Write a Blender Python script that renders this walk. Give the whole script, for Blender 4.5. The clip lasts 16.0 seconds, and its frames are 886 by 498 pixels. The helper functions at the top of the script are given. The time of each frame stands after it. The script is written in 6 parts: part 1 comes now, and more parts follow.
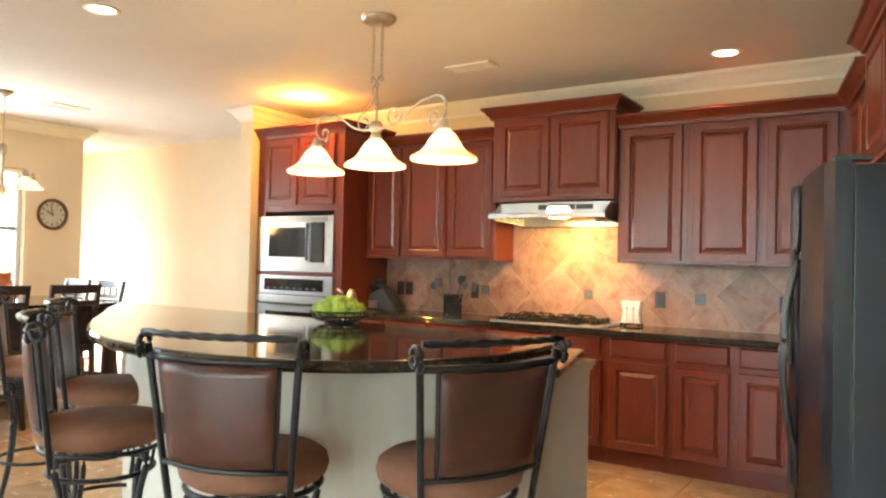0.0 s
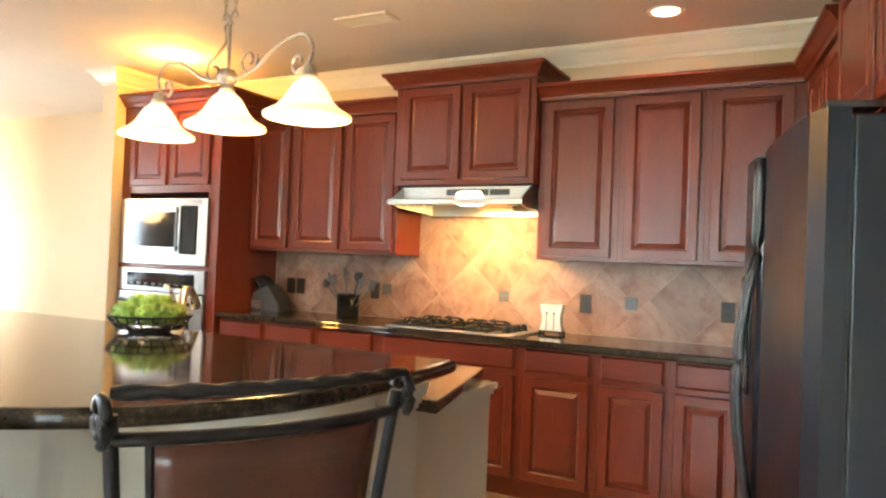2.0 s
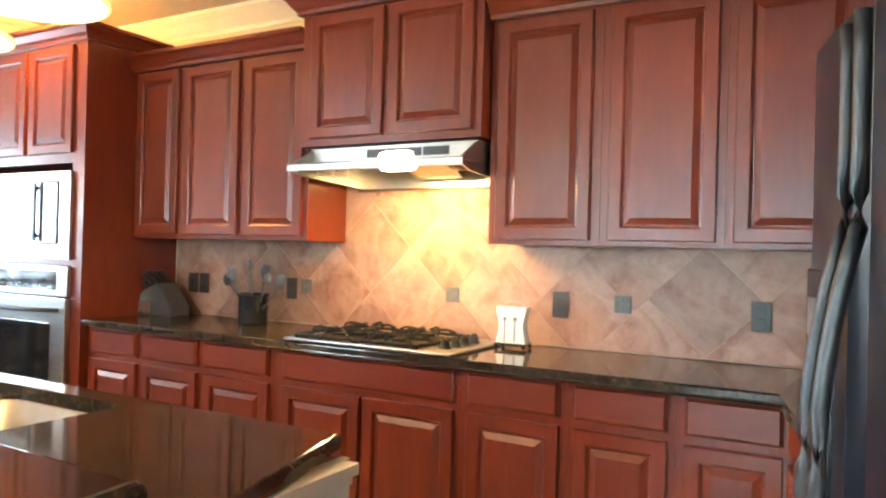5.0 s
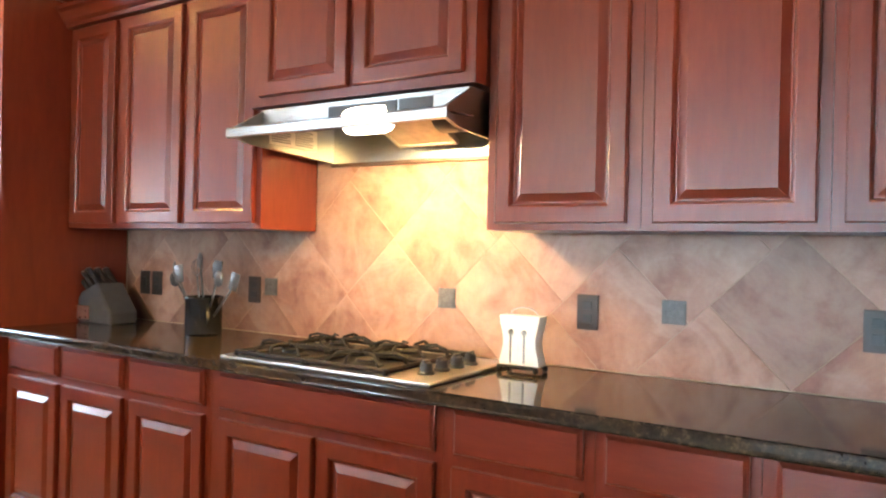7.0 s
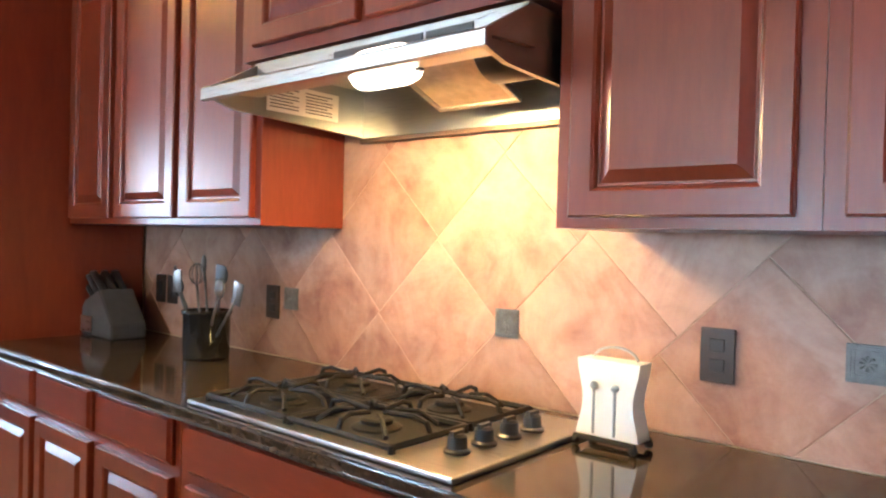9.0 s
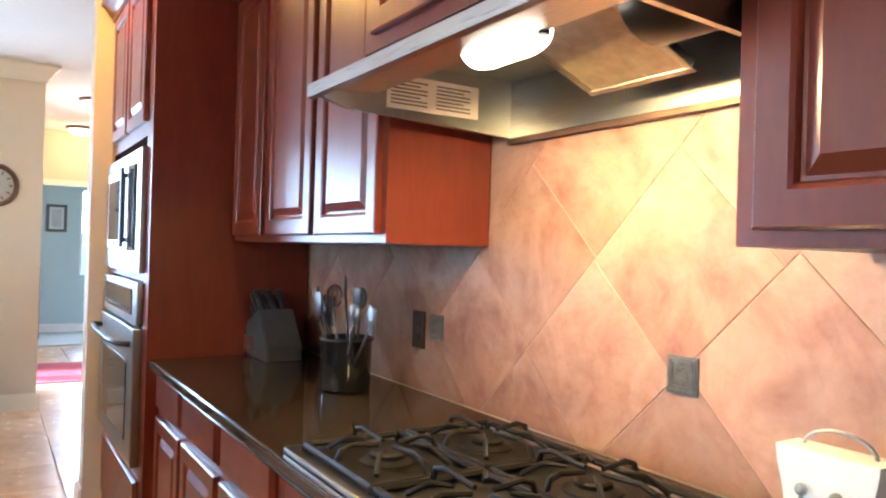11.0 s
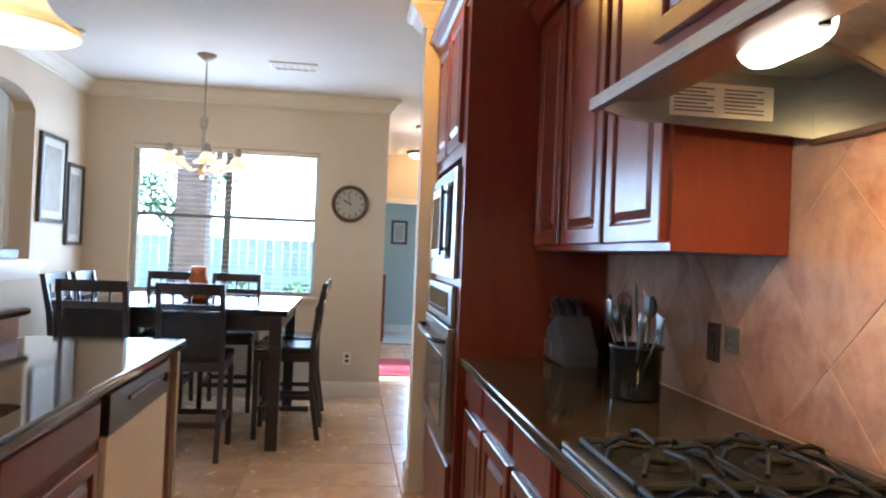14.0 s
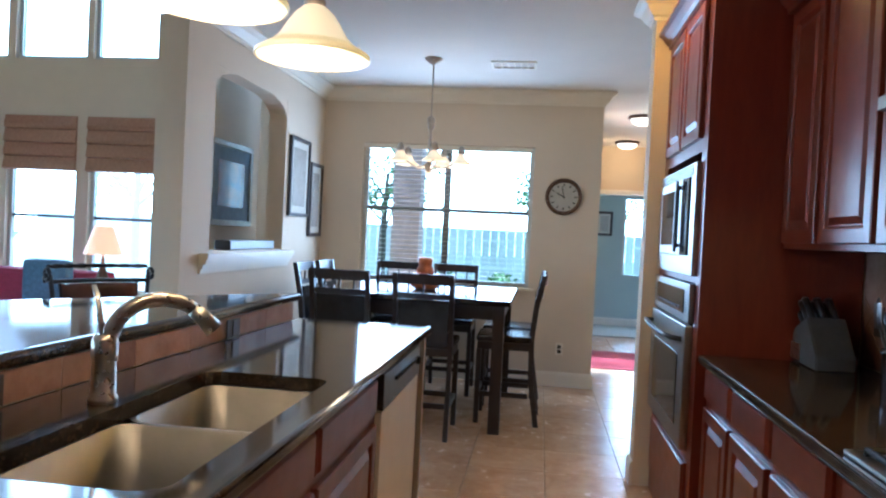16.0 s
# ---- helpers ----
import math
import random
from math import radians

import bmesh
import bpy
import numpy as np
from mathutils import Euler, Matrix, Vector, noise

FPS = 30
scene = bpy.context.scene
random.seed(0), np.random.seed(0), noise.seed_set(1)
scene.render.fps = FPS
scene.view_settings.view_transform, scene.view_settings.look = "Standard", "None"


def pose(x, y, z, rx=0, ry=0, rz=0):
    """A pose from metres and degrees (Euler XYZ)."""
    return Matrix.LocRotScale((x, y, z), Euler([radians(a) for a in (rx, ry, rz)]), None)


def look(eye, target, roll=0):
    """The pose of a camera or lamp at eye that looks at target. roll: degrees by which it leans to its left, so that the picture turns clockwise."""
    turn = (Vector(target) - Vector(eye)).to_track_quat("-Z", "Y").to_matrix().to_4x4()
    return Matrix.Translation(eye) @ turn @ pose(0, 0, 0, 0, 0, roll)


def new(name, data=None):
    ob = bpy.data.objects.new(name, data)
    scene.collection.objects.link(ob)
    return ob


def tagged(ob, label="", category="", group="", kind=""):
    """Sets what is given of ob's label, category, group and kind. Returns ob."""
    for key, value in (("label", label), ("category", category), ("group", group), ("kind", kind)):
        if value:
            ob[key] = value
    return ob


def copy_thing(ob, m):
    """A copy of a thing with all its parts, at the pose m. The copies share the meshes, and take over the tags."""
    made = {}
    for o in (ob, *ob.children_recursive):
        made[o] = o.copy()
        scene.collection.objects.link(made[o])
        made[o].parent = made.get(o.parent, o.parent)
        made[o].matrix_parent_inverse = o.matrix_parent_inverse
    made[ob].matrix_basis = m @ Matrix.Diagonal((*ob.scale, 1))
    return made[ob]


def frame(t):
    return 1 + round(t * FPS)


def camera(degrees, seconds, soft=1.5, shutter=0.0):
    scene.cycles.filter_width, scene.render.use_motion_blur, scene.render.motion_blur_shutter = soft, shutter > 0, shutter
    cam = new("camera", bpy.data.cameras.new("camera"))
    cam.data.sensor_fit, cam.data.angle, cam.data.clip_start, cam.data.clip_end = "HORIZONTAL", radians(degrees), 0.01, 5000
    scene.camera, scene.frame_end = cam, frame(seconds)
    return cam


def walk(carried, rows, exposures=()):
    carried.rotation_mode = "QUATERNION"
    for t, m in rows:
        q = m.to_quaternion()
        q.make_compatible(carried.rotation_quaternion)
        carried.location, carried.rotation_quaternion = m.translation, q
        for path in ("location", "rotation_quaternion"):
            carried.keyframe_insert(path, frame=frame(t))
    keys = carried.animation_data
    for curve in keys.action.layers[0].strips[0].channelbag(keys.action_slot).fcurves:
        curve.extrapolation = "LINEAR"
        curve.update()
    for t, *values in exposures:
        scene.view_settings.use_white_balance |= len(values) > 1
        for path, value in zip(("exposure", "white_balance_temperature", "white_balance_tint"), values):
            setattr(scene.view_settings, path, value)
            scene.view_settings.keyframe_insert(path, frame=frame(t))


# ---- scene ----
cam = camera(62.9, 16.0, soft=2.3)
PATH = [
    (0, (1.285, -0.351, 1.344), (0.193, 1.324, 1.382), 1.3),
    (0.5, (1.236, -0.128, 1.325), (0.168, 1.563, 1.371), 1.7),
    (1, (1.139, 0.086, 1.326), (0.126, 1.809, 1.369), 1.8),
    (1.5, (1.074, 0.275, 1.323), (0.117, 2.03, 1.366), 2.1),
    (2, (1.068, 0.537, 1.323), (0.125, 2.301, 1.364), 2.3),
    (2.5, (1.056, 0.762, 1.329), (0.123, 2.531, 1.363), 2.4),
    (3, (0.978, 0.971, 1.321), (0.075, 2.754, 1.358), 2.5),
    (3.5, (0.9, 1.168, 1.335), (0.018, 2.963, 1.359), 2.4),
    (4, (0.836, 1.364, 1.301), (-0.039, 3.162, 1.339), 2.2),
    (4.5, (0.88, 1.666, 1.342), (-0.069, 3.426, 1.351), 1.8),
    (5, (0.852, 1.848, 1.332), (-0.122, 3.595, 1.341), 1.5),
    (7.5, (0.499, 2.888, 1.309), (-0.596, 4.562, 1.31), 1.2),
    (8, (0.396, 3.095, 1.308), (-0.738, 4.743, 1.311), 1.2),
    (8.5, (0.334, 3.25, 1.327), (-0.864, 4.852, 1.317), 1.4),
    (11, (0.11, 3.822, 1.354), (-1.58, 4.891, 1.362), 1.7),
    (11.5, (0.109, 3.817, 1.345), (-1.634, 4.798, 1.372), 2.0),
    (12, (0.124, 3.842, 1.354), (-1.688, 4.688, 1.376), 1.7),
    (12.5, (0.158, 3.848, 1.35), (-1.71, 4.56, 1.376), 1.9),
    (13, (0.182, 3.851, 1.346), (-1.735, 4.423, 1.372), 2.0),
    (13.5, (0.196, 3.867, 1.34), (-1.761, 4.282, 1.365), 2.3),
    (14, (0.22, 3.875, 1.338), (-1.764, 4.133, 1.354), 2.4),
    (14.5, (0.268, 3.835, 1.346), (-1.728, 3.96, 1.349), 2.3),
    (15, (0.251, 3.805, 1.349), (-1.749, 3.794, 1.339), 2.3),
    (15.5, (0.272, 3.741, 1.36), (-1.723, 3.607, 1.333), 2.5),
    (16, (0.338, 3.683, 1.359), (-1.644, 3.416, 1.321), 2.8),
]
EXPOSURES = [(0, 2.85, 6400, 11), (3.5, 3.25, 6050, 10), (5, 3.3, 5750, 10), (8, 3.2, 5250, 13), (9.5, 3.0, 5050, 13), (11, 2.8, 4800, 13), (12.5, 2.55, 4800, 12), (13.5, 2.25, 4850, 12), (16, 1.7, 4450, 9)]
walk(cam, [(t, look(eye, target, roll)) for t, eye, target, roll in PATH], EXPOSURES)

# ---- world and sun ----
world = bpy.data.worlds.new("world")
scene.world = world
world.use_nodes = True
wn = world.node_tree.nodes
sky = wn.new("ShaderNodeTexSky")
sky.sky_type = "NISHITA"
sky.sun_disc = False
SUN_EL, SUN_ROT = radians(48), radians(187)
sky.sun_elevation, sky.sun_rotation = SUN_EL, SUN_ROT
world.node_tree.links.new(sky.outputs[0], wn["Background"].inputs[0])
wn["Background"].inputs[1].default_value = 0.15


def lamp(name, kind, loc, energy, colour, size=0.1, target=None, size_y=None):
    data = bpy.data.lights.new(name, kind)
    data.energy, data.color = energy, colour
    if kind == "AREA":
        data.size = size
        if size_y:
            data.shape, data.size_y = "RECTANGLE", size_y
    elif kind == "SPOT":
        data.shadow_soft_size, data.spot_size, data.spot_blend = size, radians(130), 0.8
    elif kind == "POINT":
        data.shadow_soft_size = size
    ob = new(name, data)
    ob.matrix_world = look(loc, target) if target else Matrix.Translation(loc)
    return ob


sun = bpy.data.lights.new("sun", "SUN")
sun.energy, sun.angle, sun.color = 3.4, radians(0.6), (1.0, 0.95, 0.88)
sun_ob = new("sun", sun)
sun_dir = Vector((math.sin(SUN_ROT) * math.cos(SUN_EL), math.cos(SUN_ROT) * math.cos(SUN_EL), math.sin(SUN_EL)))
sun_ob.matrix_world = look(sun_dir * 30, (0, 0, 0))

PEND_W, CAN_W, HALL_W, CHAND_W = 1.6, 7.5, 2.8, 3.3
DAY = (0.80, 0.92, 1.0)
WARM = (1.0, 0.60, 0.24)
# daylight through the window and door openings
lamp("hall_door_light", "AREA", (-7.9, 4.02, 1.25), 9, DAY, 1.1, (-7.4, 5.3, 1.1), 1.7)
lamp("dining_window_light", "AREA", (-6.40, 2.75, 1.57), 13, DAY, 1.5, (0, 2.75, 1.4), 1.2)
lamp("living_window_light", "AREA", (-6.90, -2.0, 2.4), 20, DAY, 3.6, (0, -0.8, 1.3), 3.6)
lamp("living_garden_light", "AREA", (0.0, -6.05, 1.5), 2, DAY, 6.0, (0, 0, 1.5), 2.0)
lamp("sidelight_window_light", "AREA", (-11.6, 5.2, 1.4), 7, DAY, 0.4, (-8, 5.0, 1.2), 1.2)
lamp("hood_bulb", "AREA", (-0.97, 4.60, 1.685), 3.3, (1.0, 0.60, 0.16), 0.24, (-0.93, 4.85, 0.9), 0.06)

# ---- plan ----
CEIL = 2.74
WALL_Y = 5.0
RX = 1.29
WX = -6.5
HALL_Y = 5.35
LIV_Y = 1.55


# ---- materials ----
class Nodes:
    def __init__(self, name):
        self.m = bpy.data.materials.new(name)
        self.m.use_nodes = True
        self.t = self.m.node_tree
        self.b = self.t.nodes["Principled BSDF"]
        self.co = self.add("ShaderNodeTexCoord").outputs["Object"]

    def add(self, kind, **kw):
        n = self.t.nodes.new(kind)
        for k, v in kw.items():
            if k == "op":
                n.operation = v
            elif k == "blend":
                n.blend_type = v
            elif k == "dtype":
                n.data_type = v
        return n

    def link(self, a, b):
        self.t.links.new(a, b)

    def mapping(self, scale, src=None, rot=(0, 0, 0)):
        n = self.add("ShaderNodeMapping")
        n.inputs["Scale"].default_value = scale
        n.inputs["Rotation"].default_value = rot
        self.link(src or self.co, n.inputs[0])
        return n.outputs[0]

    def noise(self, scale, detail=4, rough=0.5, src=None, distort=0.0):
        n = self.add("ShaderNodeTexNoise")
        n.inputs["Scale"].default_value = scale
        n.inputs["Detail"].default_value = detail
        n.inputs["Roughness"].default_value = rough
        n.inputs["Distortion"].default_value = distort
        self.link(src or self.co, n.inputs["Vector"])
        return n.outputs[0]

    def ramp(self, fac, stops):
        n = self.add("ShaderNodeValToRGB")
        e = n.color_ramp.elements
        while len(e) < len(stops):
            e.new(0.5)
        for el, (p, c) in zip(e, stops):
            el.position = p
            el.color = (*c, 1) if len(c) == 3 else c
        self.link(fac, n.inputs[0])
        return n.outputs[0]

    def mix(self, fac, a, b, blend="MIX"):
        n = self.add("ShaderNodeMixRGB", blend=blend)
        for i, v in enumerate((fac, a, b)):
            if isinstance(v, (int, float)):
                n.inputs[i].default_value = v
            elif isinstance(v, tuple):
                n.inputs[i].default_value = (*v, 1)
            else:
                self.link(v, n.inputs[i])
        return n.outputs[0]

    def map(self, val, lo, hi):
        n = self.add("ShaderNodeMapRange")
        n.inputs[3].default_value, n.inputs[4].default_value = lo, hi
        self.link(val, n.inputs[0])
        return n.outputs[0]

    def bump(self, height, strength=0.2, dist=0.002):
        n = self.add("ShaderNodeBump")
        n.inputs["Strength"].default_value = strength
        n.inputs["Distance"].default_value = dist
        self.link(height, n.inputs["Height"])
        self.link(n.outputs[0], self.b.inputs["Normal"])

    def put(self, key, v):
        i = self.b.inputs[key]
        if isinstance(v, (int, float)):
            i.default_value = v
        elif isinstance(v, tuple):
            i.default_value = (*v, 1)
        else:
            self.link(v, i)

    def rand(self):
        return self.add("ShaderNodeObjectInfo").outputs["Random"]


def simple(name, col, rough=0.5, metal=0.0, var=0.15, scale=12.0, bump=0.0, bscale=200.0, coat=0.0):
    n = Nodes(name)
    dark = tuple(c * (1 - var) for c in col)
    light = tuple(min(1, c * (1 + var)) for c in col)
    big = n.noise(scale, 5, 0.6)
    n.put("Base Color", n.ramp(big, [(0.3, dark), (0.7, light)]))
    n.put("Roughness", n.map(n.noise(scale * 3, 3), max(0.02, rough - 0.06), rough + 0.08))
    n.put("Metallic", metal)
    if coat:
        n.put("Coat Weight", coat)
        n.put("Coat Roughness", 0.12)
    if bump:
        n.bump(n.noise(bscale, 3), bump, 0.002)
    return n.m


def wood(name, dark, light, rough, axis="z", grain=18.0, coat=0.0, rand=0.15):
    n = Nodes(name)
    sc = {"z": (grain, grain, 1.2), "x": (1.2, grain, grain), "y": (grain, 1.2, grain)}[axis]
    v = n.mapping(sc)
    g = n.noise(2.2, 6, 0.65, v, 0.6)
    fine = n.noise(9.0, 3, 0.6, v, 0.2)
    col = n.ramp(g, [(0.25, dark), (0.75, light)])
    col = n.mix(0.25, col, n.ramp(fine, [(0.3, tuple(c * 0.75 for c in dark)), (0.7, light)]))
    r = n.map(n.rand(), 1 - rand, 1 + rand)
    hsv = n.add("ShaderNodeHueSaturation")
    n.link(col, hsv.inputs["Color"])
    n.link(r, hsv.inputs["Value"])
    n.put("Base Color", hsv.outputs[0])
    n.put("Roughness", n.map(n.noise(14, 3), rough - 0.05, rough + 0.1))
    n.bump(fine, 0.08, 0.001)
    if coat:
        n.put("Coat Weight", coat)
        n.put("Coat Roughness", 0.22)
    return n.m


def glow(name, col, strength):
    n = Nodes(name)
    n.put("Base Color", (0.9, 0.85, 0.75))
    n.put("Emission Color", col)
    n.put("Emission Strength", strength)
    n.put("Roughness", 0.3)
    return n.m


CHERRY = wood("cherry_wood", (0.115, 0.0155, 0.0062), (0.178, 0.030, 0.0100), 0.30, "z", 7, 0.14, 0.06)
CHERRY_X = wood("cherry_wood_level", (0.115, 0.0155, 0.0062), (0.178, 0.030, 0.0100), 0.30, "x", 7, 0.14, 0.06)
ESPRESSO = wood("espresso_wood", (0.012, 0.008, 0.009), (0.028, 0.018, 0.017), 0.35, "z", 20, 0.3)
CREAM_WALL = simple("cream_wall_paint", (0.62, 0.53, 0.40), 0.75, 0, 0.04, 1.5, 0.25, 260)
WARM_WALL = simple("warm_wall_paint", (0.62, 0.50, 0.34), 0.75, 0, 0.04, 1.5, 0.25, 260)
# Darkened colour for the unseen east walls, chosen to cut bounced light.
LOW_BOUNCE_WALL = simple("low_bounce_wall_paint", (0.30, 0.24, 0.17), 0.75, 0, 0.04, 1.5, 0.25, 260)
GREY_WALL = simple("grey_green_wall_paint", (0.42, 0.47, 0.42), 0.75, 0, 0.04, 1.5, 0.2, 260)
CEIL_PAINT = simple("ceiling_paint", (0.66, 0.60, 0.52), 0.85, 0, 0.03, 2.0, 0.5, 120)
TRIM = simple("trim_paint", (0.74, 0.68, 0.56), 0.4, 0, 0.03, 3.0, 0.05, 200)
STEEL_N = Nodes("brushed_steel")
_v = STEEL_N.mapping((3, 160, 160))
_g = STEEL_N.noise(4, 4, 0.6, _v)
STEEL_N.put("Base Color", STEEL_N.ramp(_g, [(0.3, (0.32, 0.315, 0.305)), (0.7, (0.44, 0.435, 0.42))]))
STEEL_N.put("Metallic", 1.0)
STEEL_N.put("Roughness", STEEL_N.map(_g, 0.22, 0.38))
STEEL = STEEL_N.m
NICKEL = simple("brushed_nickel", (0.55, 0.50, 0.43), 0.28, 1.0, 0.08, 20)
BLACK_GLASS = simple("black_glass", (0.012, 0.012, 0.013), 0.06, 0, 0.1, 6)
BLACK_PLASTIC = simple("black_plastic", (0.018, 0.016, 0.016), 0.35, 0, 0.15, 10)
FRIDGE_BLACK = simple("black_enamel", (0.010, 0.011, 0.016), 0.3, 0, 0.06, 1.2, 0.0, 400, 0.05)
CAST_IRON = simple("cast_iron", (0.006, 0.0055, 0.006), 0.55, 0.0, 0.25, 60, 0.3, 300)
for _m in (CHERRY, CHERRY_X):
    _m.node_tree.nodes["Principled BSDF"].inputs["Specular IOR Level"].default_value = 0.4
FRIDGE_BLACK.node_tree.nodes["Principled BSDF"].inputs["Specular IOR Level"].default_value = 0.35
CAST_IRON.node_tree.nodes["Principled BSDF"].inputs["Specular IOR Level"].default_value = 0.22
STOOL_IRON = simple("stool_iron", (0.022, 0.020, 0.022), 0.32, 0.5, 0.3, 40, 0.2, 250)
LEATHER = simple("brown_leather", (0.050, 0.0145, 0.009), 0.30, 0, 0.6, 5, 0.3, 150)
SUEDE = simple("tan_suede", (0.16, 0.064, 0.032), 0.8, 0, 0.2, 9, 0.4, 260)
PLATE_BROWN = simple("dark_brown_plastic", (0.03, 0.018, 0.014), 0.35, 0, 0.15, 30)
PEWTER = simple("pewter_metal", (0.13, 0.125, 0.12), 0.42, 0.5, 0.2, 60, 0.4, 200)
WHITE_CER = simple("white_ceramic", (0.82, 0.78, 0.70), 0.4, 0, 0.03, 6)
GROUT = simple("grout", (0.42, 0.31, 0.20), 0.85, 0, 0.15, 30, 0.3, 200)
LAMP_METAL = simple("pewter_lamp_metal", (0.42, 0.37, 0.31), 0.4, 0.6, 0.2, 30)
BRONZE = simple("bronze_metal", (0.12, 0.075, 0.05), 0.4, 0.7, 0.2, 30)
ISLAND_PAINT = simple("island_paint", (0.50, 0.46, 0.39), 0.6, 0, 0.04, 3, 0.1, 200)


def granite():
    n = Nodes("dark_granite")
    a = n.noise(55, 6, 0.75)
    b = n.noise(7, 4, 0.6)
    vo = n.add("ShaderNodeTexVoronoi")
    vo.inputs["Scale"].default_value = 130
    n.link(n.co, vo.inputs["Vector"])
    col = n.ramp(a, [(0.38, (0.010, 0.008, 0.007)), (0.55, (0.035, 0.024, 0.016)), (0.72, (0.16, 0.11, 0.06))])
    col = n.mix(n.ramp(vo.outputs["Distance"], [(0.0, (0.5, 0.5, 0.5)), (0.22, (0, 0, 0))]), col, (0.10, 0.075, 0.05))
    col = n.mix(0.4, col, n.ramp(b, [(0.35, (0.012, 0.010, 0.009)), (0.65, (0.05, 0.034, 0.02))]), "MIX")
    n.put("Base Color", col)
    n.put("Roughness", n.map(b, 0.05, 0.11))
    n.put("Specular IOR Level", 0.45)
    return n.m


def stone_tile(name, cols, rough, scale, vary=0.12):
    n = Nodes(name)
    r = n.rand()
    off = n.add("ShaderNodeVectorMath", op="ADD")
    comb = n.add("ShaderNodeCombineXYZ")
    big = n.add("ShaderNodeMath", op="MULTIPLY")
    n.link(r, big.inputs[0])
    big.inputs[1].default_value = 37.0
    for i in range(3):
        n.link(big.outputs[0], comb.inputs[i])
    n.link(n.co, off.inputs[0])
    n.link(comb.outputs[0], off.inputs[1])
    a = n.noise(scale, 6, 0.62, off.outputs[0], 1.3)
    b = n.noise(scale * 3.3, 5, 0.7, off.outputs[0], 0.5)
    c = n.noise(scale * 0.8, 5, 0.62, off.outputs[0], 0.8)
    col = n.ramp(a, [(0.33, cols[0]), (0.5, cols[1]), (0.66, cols[2])])
    col = n.mix(0.35, col, n.ramp(b, [(0.36, cols[0]), (0.64, cols[2])]))
    col = n.mix(n.ramp(c, [(0.45, (0, 0, 0)), (0.56, (0.32, 0.32, 0.32)), (0.68, (0.06, 0.06, 0.06))]), col, cols[3])
    hsv = n.add("ShaderNodeHueSaturation")
    n.link(col, hsv.inputs["Color"])
    n.link(n.map(r, 1 - vary, 1 + vary), hsv.inputs["Value"])
    n.put("Base Color", hsv.outputs[0])
    n.put("Roughness", n.map(b, rough - 0.08, rough + 0.1))
    n.bump(b, 0.2, 0.002)
    return n.m


GRANITE = granite()
SPLASH = stone_tile("slate_backsplash", [(0.17, 0.066, 0.040), (0.29, 0.143, 0.092), (0.37, 0.218, 0.150), (0.48, 0.34, 0.255)], 0.46, 3.6, 0.17)
FLOOR_TILE = stone_tile("floor_tile", [(0.42, 0.25, 0.13), (0.54, 0.35, 0.20), (0.62, 0.43, 0.26), (0.64, 0.48, 0.32)], 0.24, 3.2, 0.06)
SHADE_GLASS = glow("lit_alabaster_shade", (1.0, 0.66, 0.27), 0.25)
SHADE_RIM = glow("lit_amber_rim", (1.0, 0.60, 0.14), 0.17)
CAN_GLOW = glow("lit_can", (1.0, 0.80, 0.55), 1.7)
DOME_GLOW = glow("lit_dome", (1.0, 0.80, 0.52), 0.8)
TUBE_GLOW = glow("lit_tube", (1.0, 0.74, 0.42), 1.5)


def glass_mat(name="window_glass"):
    n = Nodes(name)
    n.put("Base Color", (0.95, 1.0, 1.0))
    n.put("Roughness", 0.0)
    n.put("Transmission Weight", 1.0)
    n.put("IOR", 1.05)
    return n.m


WIN_GLASS = glass_mat()


FILTER_MESH = simple("greasy_filter_metal", (0.36, 0.30, 0.22), 0.42, 0.8, 0.2, 25, 0.4, 300)


# ---- mesh helpers ----
def thing(name, loc=(0, 0, 0), label="", category="", group="", kind="", rz=0.0):
    ob = new(name)
    ob.empty_display_size = 0.1
    ob.location = loc
    ob.rotation_euler = (0, 0, radians(rz))
    return tagged(ob, label, category, group, kind)


def part(name, bm, material, parent=None, label="", smooth=False, kind="", category=""):
    me = bpy.data.meshes.new(name)
    bm.to_mesh(me)
    bm.free()
    me.materials.append(material)
    if smooth:
        me.shade_smooth()
    ob = new(name, me)
    ob.parent = parent
    return tagged(ob, label, category, "", kind)


def box(bm, x0, x1, y0, y1, z0, z1, bevel=0.0):
    x0, x1, y0, y1, z0, z1 = min(x0, x1), max(x0, x1), min(y0, y1), max(y0, y1), min(z0, z1), max(z0, z1)
    m = Matrix.LocRotScale(((x0 + x1) / 2, (y0 + y1) / 2, (z0 + z1) / 2), None, (x1 - x0, y1 - y0, z1 - z0))
    r = bmesh.ops.create_cube(bm, size=1.0, matrix=m)
    if bevel:
        es = list({e for v in r["verts"] for e in v.link_edges})
        bmesh.ops.bevel(bm, geom=es, offset=bevel, segments=2, profile=0.6, affect="EDGES")
    return bm


def boxes(*rows, bevel=0.0):
    bm = bmesh.new()
    for r in rows:
        box(bm, *r, bevel=bevel)
    return bm


def prism(bm, pts, z0, z1):
    """A level outline pts [(x, y)] raised from z0 to z1."""
    n = len(pts)
    lo = [bm.verts.new((x, y, z0)) for x, y in pts]
    hi = [bm.verts.new((x, y, z1)) for x, y in pts]
    fs = [bm.faces.new(lo[::-1]), bm.faces.new(hi)]
    for i in range(n):
        fs.append(bm.faces.new((lo[i], lo[(i + 1) % n], hi[(i + 1) % n], hi[i])))
    return fs


